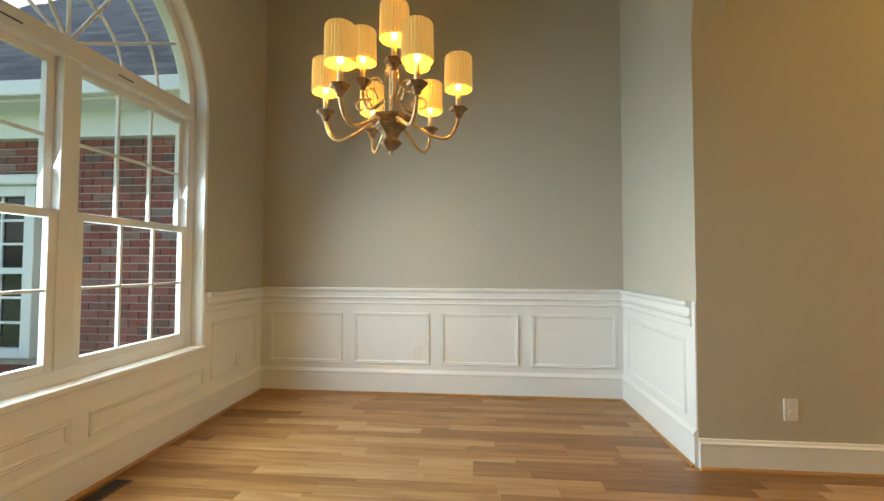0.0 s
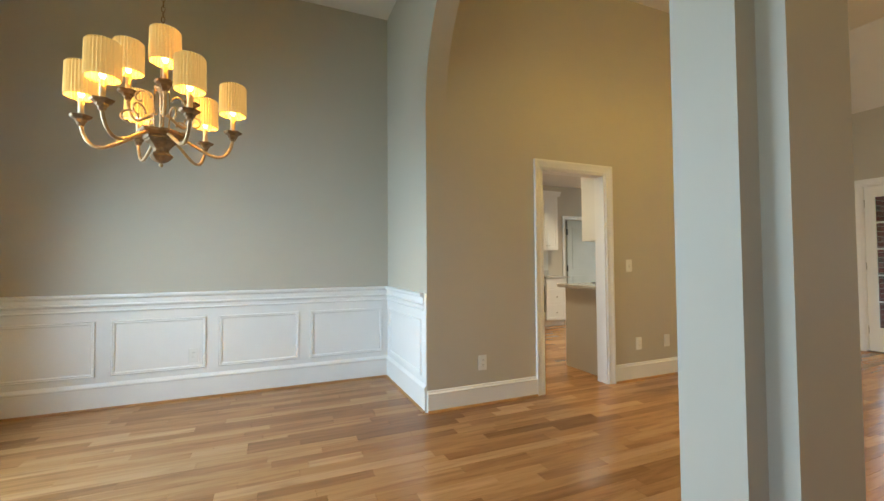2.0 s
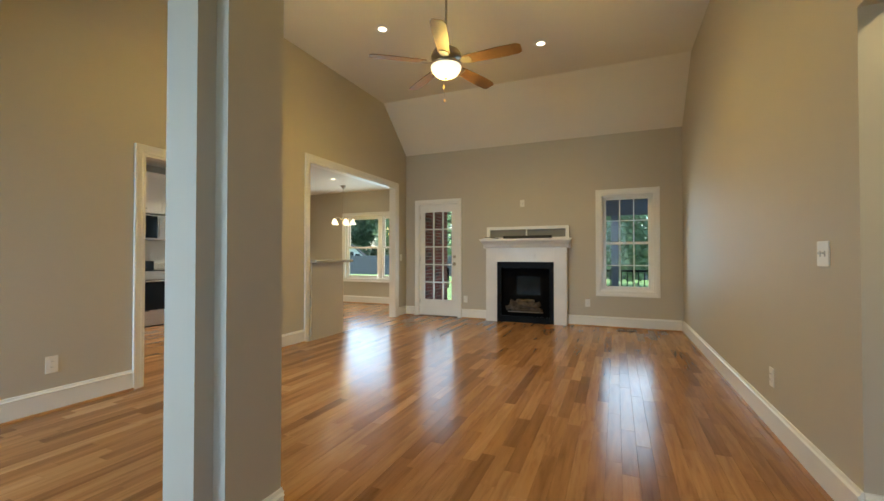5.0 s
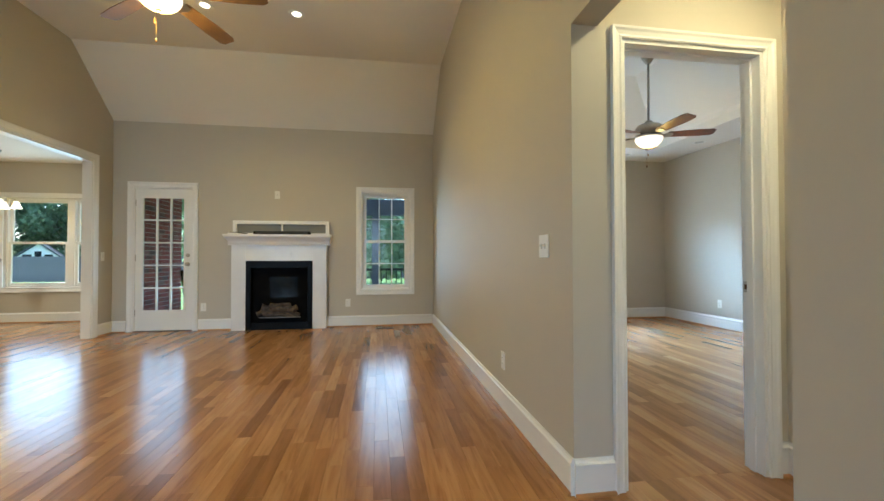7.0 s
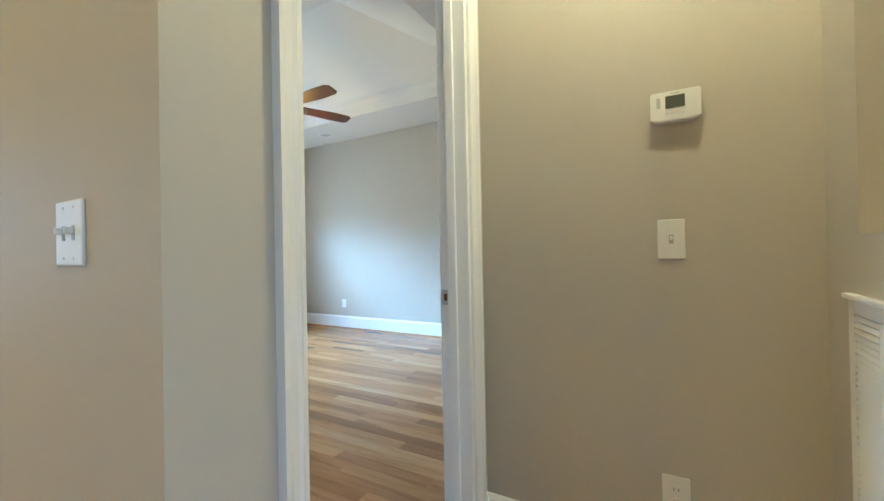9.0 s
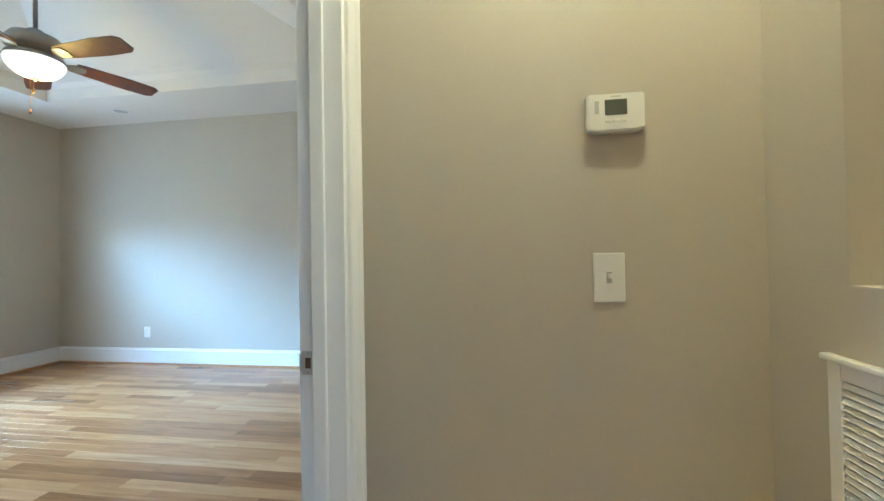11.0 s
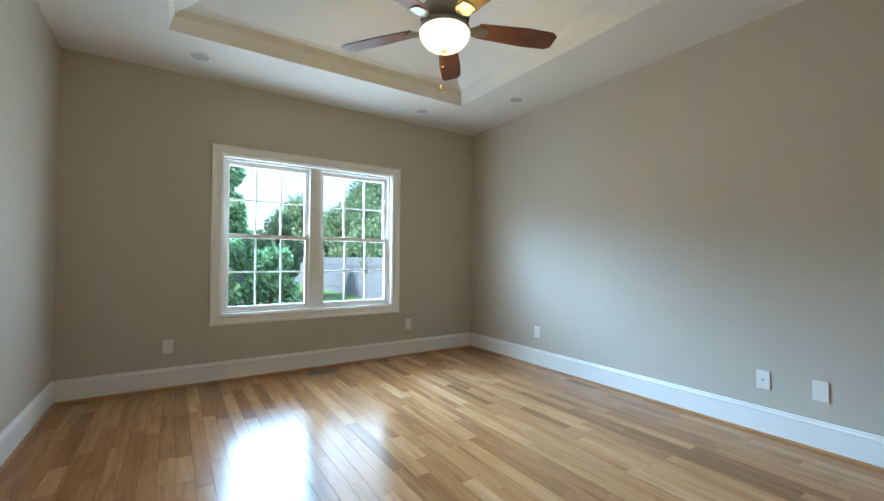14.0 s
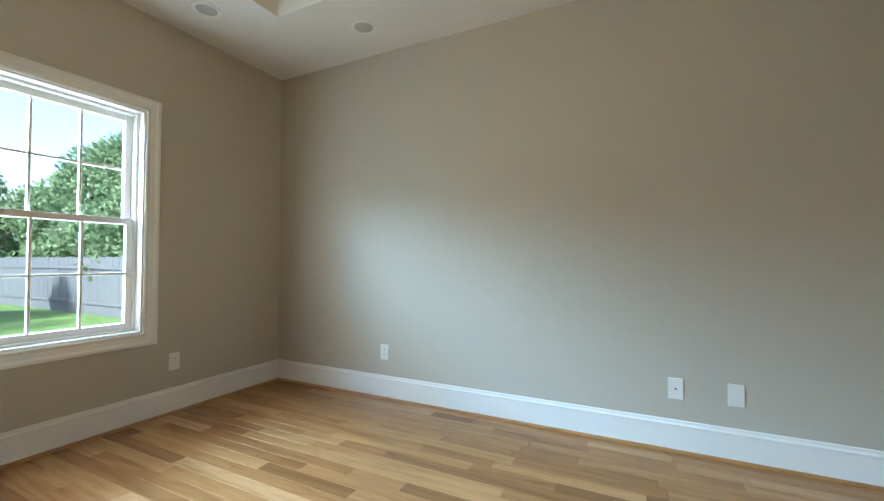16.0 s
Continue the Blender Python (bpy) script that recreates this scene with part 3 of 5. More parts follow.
def sash(parent, name, x, y0, y1, z0, z1, cols, rows, t=0.034, w=0.042, mw=0.016):
    """One sash in a wall that faces along x: rails, stiles, muntins and its pane."""
    bm = boxes((x, x + t, y0, y0 + w, z0, z1), (x, x + t, y1 - w, y1, z0, z1), (x, x + t, y0 + w, y1 - w, z0, z0 + w), (x, x + t, y0 + w, y1 - w, z1 - w, z1), bevel=0.003)
    s = part(name, bm, TRIM, parent)
    iy0, iy1, iz0, iz1 = y0 + w, y1 - w, z0 + w, z1 - w
    for k in range(1, cols):
        y = iy0 + (iy1 - iy0) * k / cols
        part("muntin", boxes((x + 0.006, x + t - 0.006, y - mw / 2, y + mw / 2, iz0, iz1), bevel=0.003), TRIM, s)
    for k in range(1, rows):
        z = iz0 + (iz1 - iz0) * k / rows
        part("muntin", boxes((x + 0.007, x + t - 0.007, iy0, iy1, z - mw / 2, z + mw / 2), bevel=0.003), TRIM, s)
    g = part("pane", boxes((x + t / 2 - 0.002, x + t / 2 + 0.002, iy0, iy1, iz0, iz1)), GLASS, s)
    g.visible_shadow = False
    return s


def double_hung(parent, x, y0, y1, z0, z1, zm, cols, rows, inward):
    """Upper sash outside, lower sash inside; inward is the sign of x towards the room."""
    sash(parent, "upper_sash", x - inward * 0.02 - 0.017, y0, y1, zm - 0.02, z1, cols, rows)
    sash(parent, "lower_sash", x + inward * 0.018 - 0.017, y0, y1, z0, zm + 0.02, cols, rows)


def window_frame(parent, x0, x1, y0, y1, z0, z1, t=0.03, mull=()):
    bm = boxes((x0, x1, y0, y0 + t, z0, z1), (x0, x1, y1 - t, y1, z0, z1), (x0, x1, y0 + t, y1 - t, z0, z0 + t), (x0, x1, y0 + t, y1 - t, z1 - t, z1), bevel=0.003)
    part("window_frame", bm, TRIM, parent)
    for m, w in mull:
        part("mullion", boxes((x0 - 0.004, x1 + 0.004, m - w / 2, m + w / 2, z0 + t, z1 - t), bevel=0.004), TRIM, parent)


# bedroom double window
w = thing("window_1", "white double window with muntin bars over the lawn", "window")
w["kind"] = "structure"
window_frame(w, BE + 0.06, BE + 0.15, BWN[0], BWN[1], BWN[2], BWN[3], 0.03, [(-4.83, 0.12)])
double_hung(w, BE + 0.105, BWN[0] + 0.03, -4.89, BWN[2] + 0.03, BWN[3] - 0.03, 1.38, 3, 2, -1)
double_hung(w, BE + 0.105, -4.77, BWN[1] - 0.03, BWN[2] + 0.03, BWN[3] - 0.03, 1.38, 3, 2, -1)
jamb("x", BE - 0.002, BE + 0.062, BWN[0], BWN[1], BWN[2], BWN[3], 0.012, True)
casing("x", BE, -1, BWN[0], BWN[1], BWN[2], BWN[3], 0.088, True)
# great room window
w = thing("window_2", "white double-hung window with muntin bars", "window")
w["kind"] = "structure"
window_frame(w, GE + 0.06, GE + 0.15, GW[0], GW[1], GW[2], GW[3], 0.03)
double_hung(w, GE + 0.105, GW[0] + 0.03, GW[1] - 0.03, GW[2] + 0.03, GW[3] - 0.03, 1.36, 3, 2, -1)
jamb("x", GE - 0.002, GE + 0.062, GW[0], GW[1], GW[2], GW[3], 0.012, True)
casing("x", GE, -1, GW[0], GW[1], GW[2], GW[3], 0.085, True)
# breakfast window
w = thing("window_3", "white double window of the breakfast room", "window")
w["kind"] = "structure"
window_frame(w, KE + 0.05, KE + 0.14, BKW[0], BKW[1], BKW[2], BKW[3], 0.03, [(3.57, 0.11)])
double_hung(w, KE + 0.095, 3.625, BKW[1] - 0.03, BKW[2] + 0.03, BKW[3] - 0.03, 1.36, 1, 1, -1)
double_hung(w, KE + 0.095, BKW[0] + 0.03, 3.515, BKW[2] + 0.03, BKW[3] - 0.03, 1.36, 1, 1, -1)
casing("x", KE, -1, BKW[0], BKW[1], BKW[2], BKW[3], 0.085, True)
# front door glazing at the foyer
w = thing("window_6", "white framed front door glazing of the foyer", "window")
w["kind"] = "structure"
window_frame(w, WX - 0.12, WX - 0.06, -2.05, -0.75, 0.55, 2.5, 0.06, [(-1.4, 0.08)])
for a_, b_ in ((-1.99, -1.44), (-1.36, -0.81)):
    g = part("pane", boxes((WX - 0.092, WX - 0.088, a_, b_, 0.61, 2.44)), GLASS, w)
    g.visible_shadow = False
# dining window: two tall double-hungs under an arched head
w = thing("window_4", "white arched window with a fan of muntin bars", "window")
w["kind"] = "structure"
FX0, FX1 = WX - 0.155, WX - 0.085
window_frame(w, FX0, FX1, WC - WR, WC + WR, WS, 2.30, 0.075, [(WC, 0.095)])
part("transom", boxes((FX0 - 0.004, FX1 + 0.012, WC - WR + 0.045, WC + WR - 0.045, 2.20, 2.305), bevel=0.006), TRIM, w)
for a, b in ((WC - WR + 0.07, WC - 0.0475), (WC + 0.0475, WC + WR - 0.07)):
    double_hung(w, WX - 0.124, a, b, WS + 0.072, 2.2, 1.40, 3, 2, 1)
for cy in (WC - 0.30, WC + 0.30):
    part("lift_tab", boxes((FX1 + 0.012, FX1 + 0.016, cy - 0.05, cy + 0.05, 2.24, 2.246)), SLOT, w)
R1 = WR - 0.002
bm = bmesh.new()
prism(bm, arc(WC, 2.27, R1, 0, 180, 40) + arc(WC, 2.27, R1 - 0.07, 180, 0, 40), "x", FX0, FX1)
part("arched_frame", bm, TRIM, w)
for ang in (30, 60, 90, 120, 150):
    ca, sa = math.cos(radians(ang)), math.sin(radians(ang))
    bm = bmesh.new()
    tube(bm, [(WX - 0.12, WC + 0.03 * ca, 2.29 + 0.03 * sa), (WX - 0.12, WC + (R1 - 0.06) * ca, 2.27 + (R1 - 0.06) * sa)], 0.010, 6)
    part("muntin", bm, TRIM, w)
for rad in (0.33, 0.60):
    bm = bmesh.new()
    tube(bm, [(WX - 0.121, p[0], p[1]) for p in arc(WC, 2.27, rad, 2, 178, 28)], 0.010, 6)
    part("muntin", bm, TRIM, w)
bm = bmesh.new()
prism(bm, arc(WC, 2.28, R1 - 0.065, 0, 180, 32), "x", WX - 0.123, WX - 0.119)
g = part("pane", bm, GLASS, w)
g.visible_shadow = False
# white lining of the arched opening and its sill
bm = bmesh.new()
out = [(WC + WR, WS)] + arc(WC, WZ, WR, 0, 180, 40) + [(WC - WR, WS)]
inn = [(WC - WR + 0.008, WS)] + arc(WC, WZ, WR - 0.008, 180, 0, 40) + [(WC + WR - 0.008, WS)]
prism(bm, out + inn, "x", FX1 - 0.001, WX + 0.002)
structure("trim", bm, TRIM, "white lining of the arched window opening", "trim")
structure("window_sill", boxes((FX1 - 0.001, WX + 0.022, WC - WR - 0.02, WC + WR + 0.02, WS - 0.028, WS + 0.006), bevel=0.005), TRIM, "white painted window sill", "window sill")
bm = bmesh.new()
prism(bm, [(WC + WR + 0.016, WS + 0.006)] + arc(WC, WZ, WR + 0.016, 0, 180, 40) + [(WC - WR - 0.016, WS + 0.006), (WC - WR - 0.001, WS + 0.006)] + arc(WC, WZ, WR + 0.001, 180, 0, 40) + [(WC + WR + 0.001, WS + 0.006)], "x", WX, WX + 0.005)
structure("trim", bm, TRIM, "thin white bead round the arched window", "trim")

# ==== glass door ====
door = thing("door_1", "white glazed door with fifteen panes, shut", "door")
door["kind"] = "structure"
dy0, dy1, dz0, dz1, dx = GD[0] + 0.012, GD[1] - 0.012, 0.012, 2.14, GE + 0.028
gy0, gy1, gz0, gz1 = 1.182, 1.765, 0.305, 2.005
part("door_leaf", boxes((dx, dx + 0.044, dy0, gy0, dz0, dz1), (dx, dx + 0.044, gy1, dy1, dz0, dz1), (dx, dx + 0.044, gy0, gy1, dz0, gz0), (dx, dx + 0.044, gy0, gy1, gz1, dz1)), TRIM, door)
part("glazing_bead", boxes((dx - 0.008, dx + 0.002, gy0 - 0.018, gy0 + 0.012, gz0 - 0.018, gz1 + 0.018), (dx - 0.008, dx + 0.002, gy1 - 0.012, gy1 + 0.018, gz0 - 0.018, gz1 + 0.018), (dx - 0.008, dx + 0.002, gy0 + 0.012, gy1 - 0.012, gz0 - 0.018, gz0 + 0.012), (dx - 0.008, dx + 0.002, gy0 + 0.012, gy1 - 0.012, gz1 - 0.012, gz1 + 0.018), bevel=0.003), TRIM, door)
for k in (1, 2):
    y = gy0 + (gy1 - gy0) * k / 3
    part("muntin", boxes((dx - 0.004, dx + 0.03, y - 0.011, y + 0.011, gz0, gz1), bevel=0.003), TRIM, door)
for k in (1, 2, 3, 4):
    z = gz0 + (gz1 - gz0) * k / 5
    part("muntin", boxes((dx - 0.003, dx + 0.029, gy0, gy1, z - 0.011, z + 0.011), bevel=0.003), TRIM, door)
g = part("pane", boxes((dx + 0.016, dx + 0.020, gy0, gy1, gz0, gz1)), GLASS, door)
g.visible_shadow = False
for z in (1.0, 1.136):
    bm = bmesh.new()
    prof = [(0.031, 0), (0.031, 0.006), (0.014, 0.010), (0.012, 0.022), (0.027, 0.03), (0.030, 0.045), (0.022, 0.056), (0.004, 0.058)] if z < 1.1 else [(0.029, 0), (0.029, 0.012), (0.024, 0.018), (0.004, 0.02)]
    lathe(bm, prof, (dx, 1.136, z), 16, Matrix.Rotation(radians(-90), 4, "Y"))
    part("door_knob" if z < 1.1 else "deadbolt", bm, NICKEL, door, "brushed nickel")
for z in (0.28, 1.1, 1.92):
    part("hinge", boxes((dx - 0.012, dx + 0.004, dy1 - 0.004, dy1 + 0.012, z - 0.05, z + 0.05), bevel=0.003), NICKEL, door, "nickel hinge")
part("threshold", boxes((GE - 0.02, GE + 0.16, GD[0], GD[1], 0.0, 0.012), bevel=0.003), VENT, door, "dark bronze threshold")
jamb("x", GE - 0.002, GE + 0.16, GD[0], GD[1], 0, GD[3], 0.012)
casing("x", GE, -1, GD[0], GD[1], 0, GD[3], 0.078)

# ==== wall plates ====


def plate(kind, axis, plane, sign, u, z, gang=1, group="wall plates"):
    """Switch or outlet plate on a wall face; u is its middle."""
    names = {"outlet": ("wall_outlet", "white duplex outlet on the wall", "outlet"), "switch": ("light_switch", "white toggle switch on the wall", "light switch"), "data": ("cable_outlet", "white cable plate with a small black port", "cable outlet"), "blank": ("blank_plate", "plain white cover plate on the wall", "wall plate")}
    n, lab, cat = names[kind]
    ob = thing(n, lab, cat, group, (plane, u, z) if axis == "x" else (u, plane, z))
    # built facing -y, then turned to face off its wall
    ob.rotation_euler = (0, 0, {("y", -1): 0, ("y", 1): math.pi, ("x", -1): -math.pi / 2, ("x", 1): math.pi / 2}[(axis, sign)])
    hw = 0.0385 + 0.023 * (gang - 1)
    part("cover_plate", boxes((-hw, hw, -0.0065, 0.0, -0.062, 0.062), bevel=0.003), PLATE, ob)
    for g in range(gang):
        cx = (g - (gang - 1) / 2) * 0.046
        if kind == "outlet":
            for dz in (-0.02, 0.02):
                bm = bmesh.new()
                lathe(bm, [(0.0165, 0), (0.0165, 0.003)], (cx, -0.0065, dz), 14, Matrix.Rotation(radians(90), 4, "X"))
                soc = part("socket", bm, PLATE, ob)
                for dx_ in (-0.006, 0.006):
                    part("slot", boxes((cx + dx_ - 0.001, cx + dx_ + 0.001, -0.0102, -0.0094, dz - 0.002, dz + 0.007)), SLOT, soc)
        elif kind == "switch":
            part("toggle_well", boxes((cx - 0.0065, cx + 0.0065, -0.0072, -0.006, -0.014, 0.014)), WELL, ob, "grey toggle slot")
            bm = boxes((cx - 0.004, cx + 0.004, -0.020, -0.007, -0.002, 0.010), bevel=0.0015)
            part("toggle", bm, PLATE, ob)
        elif kind == "data":
            bm = bmesh.new()
            lathe(bm, [(0.006, 0), (0.005, 0.004)], (cx, -0.0065, 0), 10, Matrix.Rotation(radians(90), 4, "X"))
            part("port", bm, SLOT, ob, "black port")
        for dz in ((-0.048, 0.048) if kind != "outlet" else (0,)):
            bm = bmesh.new()
            lathe(bm, [(0.003, 0), (0.002, 0.0012)], (cx, -0.0065, dz), 8, Matrix.Rotation(radians(90), 4, "X"))
            part("screw", bm, PLATE, ob)
    return ob


plate("outlet", "y", KY, -1, 2.113, 0.345)
plate("switch", "y", KY, -1, 3.791, 1.144)
plate("outlet", "y", KY, -1, 3.902, 0.357)
plate("blank", "y", KY, -1, 4.305, 0.358)
plate("switch", "y", KY, -1, 7.40, 1.12)
plate("outlet", "y", DN - 0.008, -1, -0.16, 0.383)
plate("outlet", "x", WX + 0.008, 1, 2.95, 0.345)
plate("outlet", "x", GE, -1, 0.902, 0.349)
plate("outlet", "x", GE, -1, -1.237, 0.375)
plate("data", "x", GE, -1, -0.157, 2.077)
plate("switch", "y", SY, 1, 3.045, 1.157, 2)
plate("outlet", "y", SY, 1, 3.789, 0.354)
plate("switch", "y", HS, 1, 2.074, 1.136)
plate("outlet", "y", HS, 1, 2.076, 0.335)
plate("outlet", "x", BE, -1, -3.526, 0.372)
plate("outlet", "x", BE, -1, -5.948, 0.373)
plate("outlet", "y", BS, 1, 6.486, 0.371)
plate("data", "y", BS, 1, 4.43, 0.365)
plate("blank", "y", BS, 1, 4.137, 0.366)

# thermostat
ob = thing("thermostat", "white thermostat with a grey display", "thermostat", place=(2.055, HS, 1.545))
ob.rotation_euler = (0, 0, math.pi)
bm = bmesh.new()
prism(bm, [(-0.068, -0.042), (-0.045, -0.048), (0.045, -0.048), (0.068, -0.042), (0.068, 0.046), (-0.068, 0.046)], "y", -0.030, 0.0)
bmesh.ops.bevel(bm, geom=bm.edges[:], offset=0.004, segments=2, affect="EDGES")
part("case", bm, PLATE, ob)
part("display", boxes((-0.026, 0.026, -0.032, -0.0295, -0.008, 0.030), bevel=0.001), SCREEN, ob, "grey lcd display")
part("side_slot", boxes((-0.050, -0.040, -0.0315, -0.0295, -0.004, 0.028)), surface("pale_grey_plastic", (0.45, 0.45, 0.42), 0.4), ob)
for dx_ in (-0.018, 0.0, 0.018):
    part("button", boxes((dx_ - 0.007, dx_ + 0.007, -0.033, -0.029, -0.026, -0.019), bevel=0.0015), PLATE, ob)
part("maker_mark", boxes((-0.012, 0.012, -0.0307, -0.0297, 0.036, 0.039)), surface("grey_print", (0.5, 0.5, 0.48), 0.6), ob, "small grey printed mark")

# return grille
ob = thing("return_grille", "white metal return air grille with slanted louvres", "vent", place=(HW, 0, 0))
gy0_, gy1_, gz0_, gz1_ = -3.575, -2.90, 0.20, 0.985
part("frame", boxes((0, 0.010, gy0_, gy0_ + 0.032, gz0_, gz1_), (0, 0.010, gy1_ - 0.032, gy1_, gz0_, gz1_), (0, 0.010, gy0_ + 0.032, gy1_ - 0.032, gz0_, gz0_ + 0.032), (0, 0.010, gy0_ + 0.032, gy1_ - 0.032, gz1_ - 0.032, gz1_), bevel=0.002), TRIM, ob)
part("top_lip", boxes((0, 0.020, gy0_ - 0.006, gy1_ + 0.006, gz1_, gz1_ + 0.012), bevel=0.003), TRIM, ob)
# flat sheet on the wall; the shade in the louvre gaps is its grey
part("backing", boxes((0.0005, 0.0015, gy0_ + 0.03, gy1_ - 0.03, gz0_ + 0.03, gz1_ - 0.03)), WELL, ob, "grey sheet toned like the shade behind the louvres")
bays = 4
bw_ = (gy1_ - gy0_ - 0.064 - (bays - 1) * 0.018) / bays
sm = bmesh.new()
prism(sm, [(0.0025, 0.0), (0.0040, 0.0), (0.0098, -0.0085), (0.0085, -0.0100)], "y", 0, bw_)
slat_me = bpy.data.meshes.new("louvre")
sm.to_mesh(slat_me)
sm.free()
slat_me.materials.append(TRIM)
for k in range(bays):
    ya = gy0_ + 0.032 + k * (bw_ + 0.018)
    if k:
        part("mullion", boxes((0, 0.0105, ya - 0.018, ya, gz0_ + 0.032, gz1_ - 0.032), bevel=0.001), TRIM, ob)
    z = gz1_ - 0.036
    while z > gz0_ + 0.045:
        s = new("louvre", slat_me)
        s.parent = ob
        s.location = (0, ya, z)
        z -= 0.0142

# ==== floor registers ====


def register(x0, x1, y0, y1, along_y):
    ob = thing("floor_register", "brown slotted metal floor register set in oak", "vent", "floor registers", ((x0 + x1) / 2, (y0 + y1) / 2, 0))
    hx, hy = (x1 - x0) / 2, (y1 - y0) / 2
    part("frame", boxes((-hx, hx, -hy, -hy + 0.012, 0.0005, 0.005), (-hx, hx, hy - 0.012, hy, 0.0005, 0.005), (-hx, -hx + 0.012, -hy + 0.012, hy - 0.012, 0.0005, 0.005), (hx - 0.012, hx, -hy + 0.012, hy - 0.012, 0.0005, 0.005), bevel=0.001), VENT, ob)
    # no opening below: a thin black sheet carries the duct's darkness
    part("duct", boxes((-hx + 0.01, hx - 0.01, -hy + 0.01, hy - 0.01, 0.0003, 0.0012)), SLOT, ob, "black sheet for the shade of the open duct")
    ln = hy if along_y else hx
    n = int((2 * ln - 0.03) / 0.016)
    for k in range(n):
        c = -ln + 0.02 + k * 0.016
        part("bar", boxes((-hx + 0.012, hx - 0.012, c, c + 0.006, 0.0012, 0.0045)) if along_y else boxes((c, c + 0.006, -hy + 0.012, hy - 0.012, 0.0012, 0.0045)), VENT, ob)


register(7.42, 7.53, -4.98, -4.70, True)
register(7.28, 7.38, -1.96, -1.67, True)
register(-1.57, -1.47, 1.44, 1.74, True)
register(8.70, 8.80, 3.60, 3.90, True)

# ==== chandelier ====
CX, CY = -0.092, 1.748
ch = thing("chandelier", "antique gold two-tier chandelier with nine lit pleated shades", "chandelier", place=(CX, CY, 0))


def hexed(bm, profile, c):
    lathe(bm, profile, c, 6)


bm = bmesh.new()
hexed(bm, [(0.012, 1.745), (0.036, 1.756), (0.052, 1.774), (0.056, 1.780), (0.056, 1.788), (0.046, 1.796), (0.036, 1.808), (0.040, 1.822), (0.060, 1.846), (0.076, 1.858), (0.078, 1.866), (0.086, 1.868), (0.088, 1.884), (0.100, 1.888), (0.114, 1.902), (0.116, 1.916), (0.070, 1.922), (0.02, 1.924)], (0, 0, 0))
part("base_hub", bm, BRONZE, ch, "dark bronze stepped hub")
bm = bmesh.new()
lathe(bm, [(0.004, 1.722), (0.011, 1.730), (0.010, 1.738), (0.005, 1.747)], n=12)
part("finial", bm, BRONZE_LIGHT, ch)
bm = bmesh.new()
lathe(bm, [(0.014, 1.915), (0.012, 1.95), (0.013, 2.14), (0.034, 2.15), (0.036, 2.165), (0.022, 2.175), (0.028, 2.19), (0.016, 2.205), (0.010, 2.22), (0.009, 2.46), (0.018, 2.47), (0.014, 2.49), (0.004, 2.50)], n=16)
part("stem", bm, BRONZE_LIGHT, ch)
for k in range(4):
    a = radians(20 + 90 * k)
    pts = [(0.030 * math.cos(a), 0.030 * math.sin(a), 1.915), (0.036 * math.cos(a), 0.036 * math.sin(a), 2.0), (0.034 * math.cos(a), 0.034 * math.sin(a), 2.15)]
    bm = bmesh.new()
    tube(bm, pts, 0.004, 6)
    part("rod", bm, BRONZE_LIGHT, ch)


def shade_bm(r0, r1, h, pleats=30):
    bm = bmesh.new()
    ro, ri = [], []
    rows = ((0, r0), (0.012, r0 + 0.002), (h - 0.012, r1 + 0.002), (h - 0.004, r1 - 0.004), (h, r1 - 0.010))
    n = pleats * 2
    rings = []
    for z, r in rows:
        rings.append([bm.verts.new(((r + (0.0032 if i % 2 else -0.0032)) * math.cos(2 * math.pi * i / n), (r + (0.0032 if i % 2 else -0.0032)) * math.sin(2 * math.pi * i / n), z)) for i in range(n)])
    for a, b in zip(rings, rings[1:]):
        for i in range(n):
            bm.faces.new((a[i], a[(i + 1) % n], b[(i + 1) % n], b[i]))
    return bm


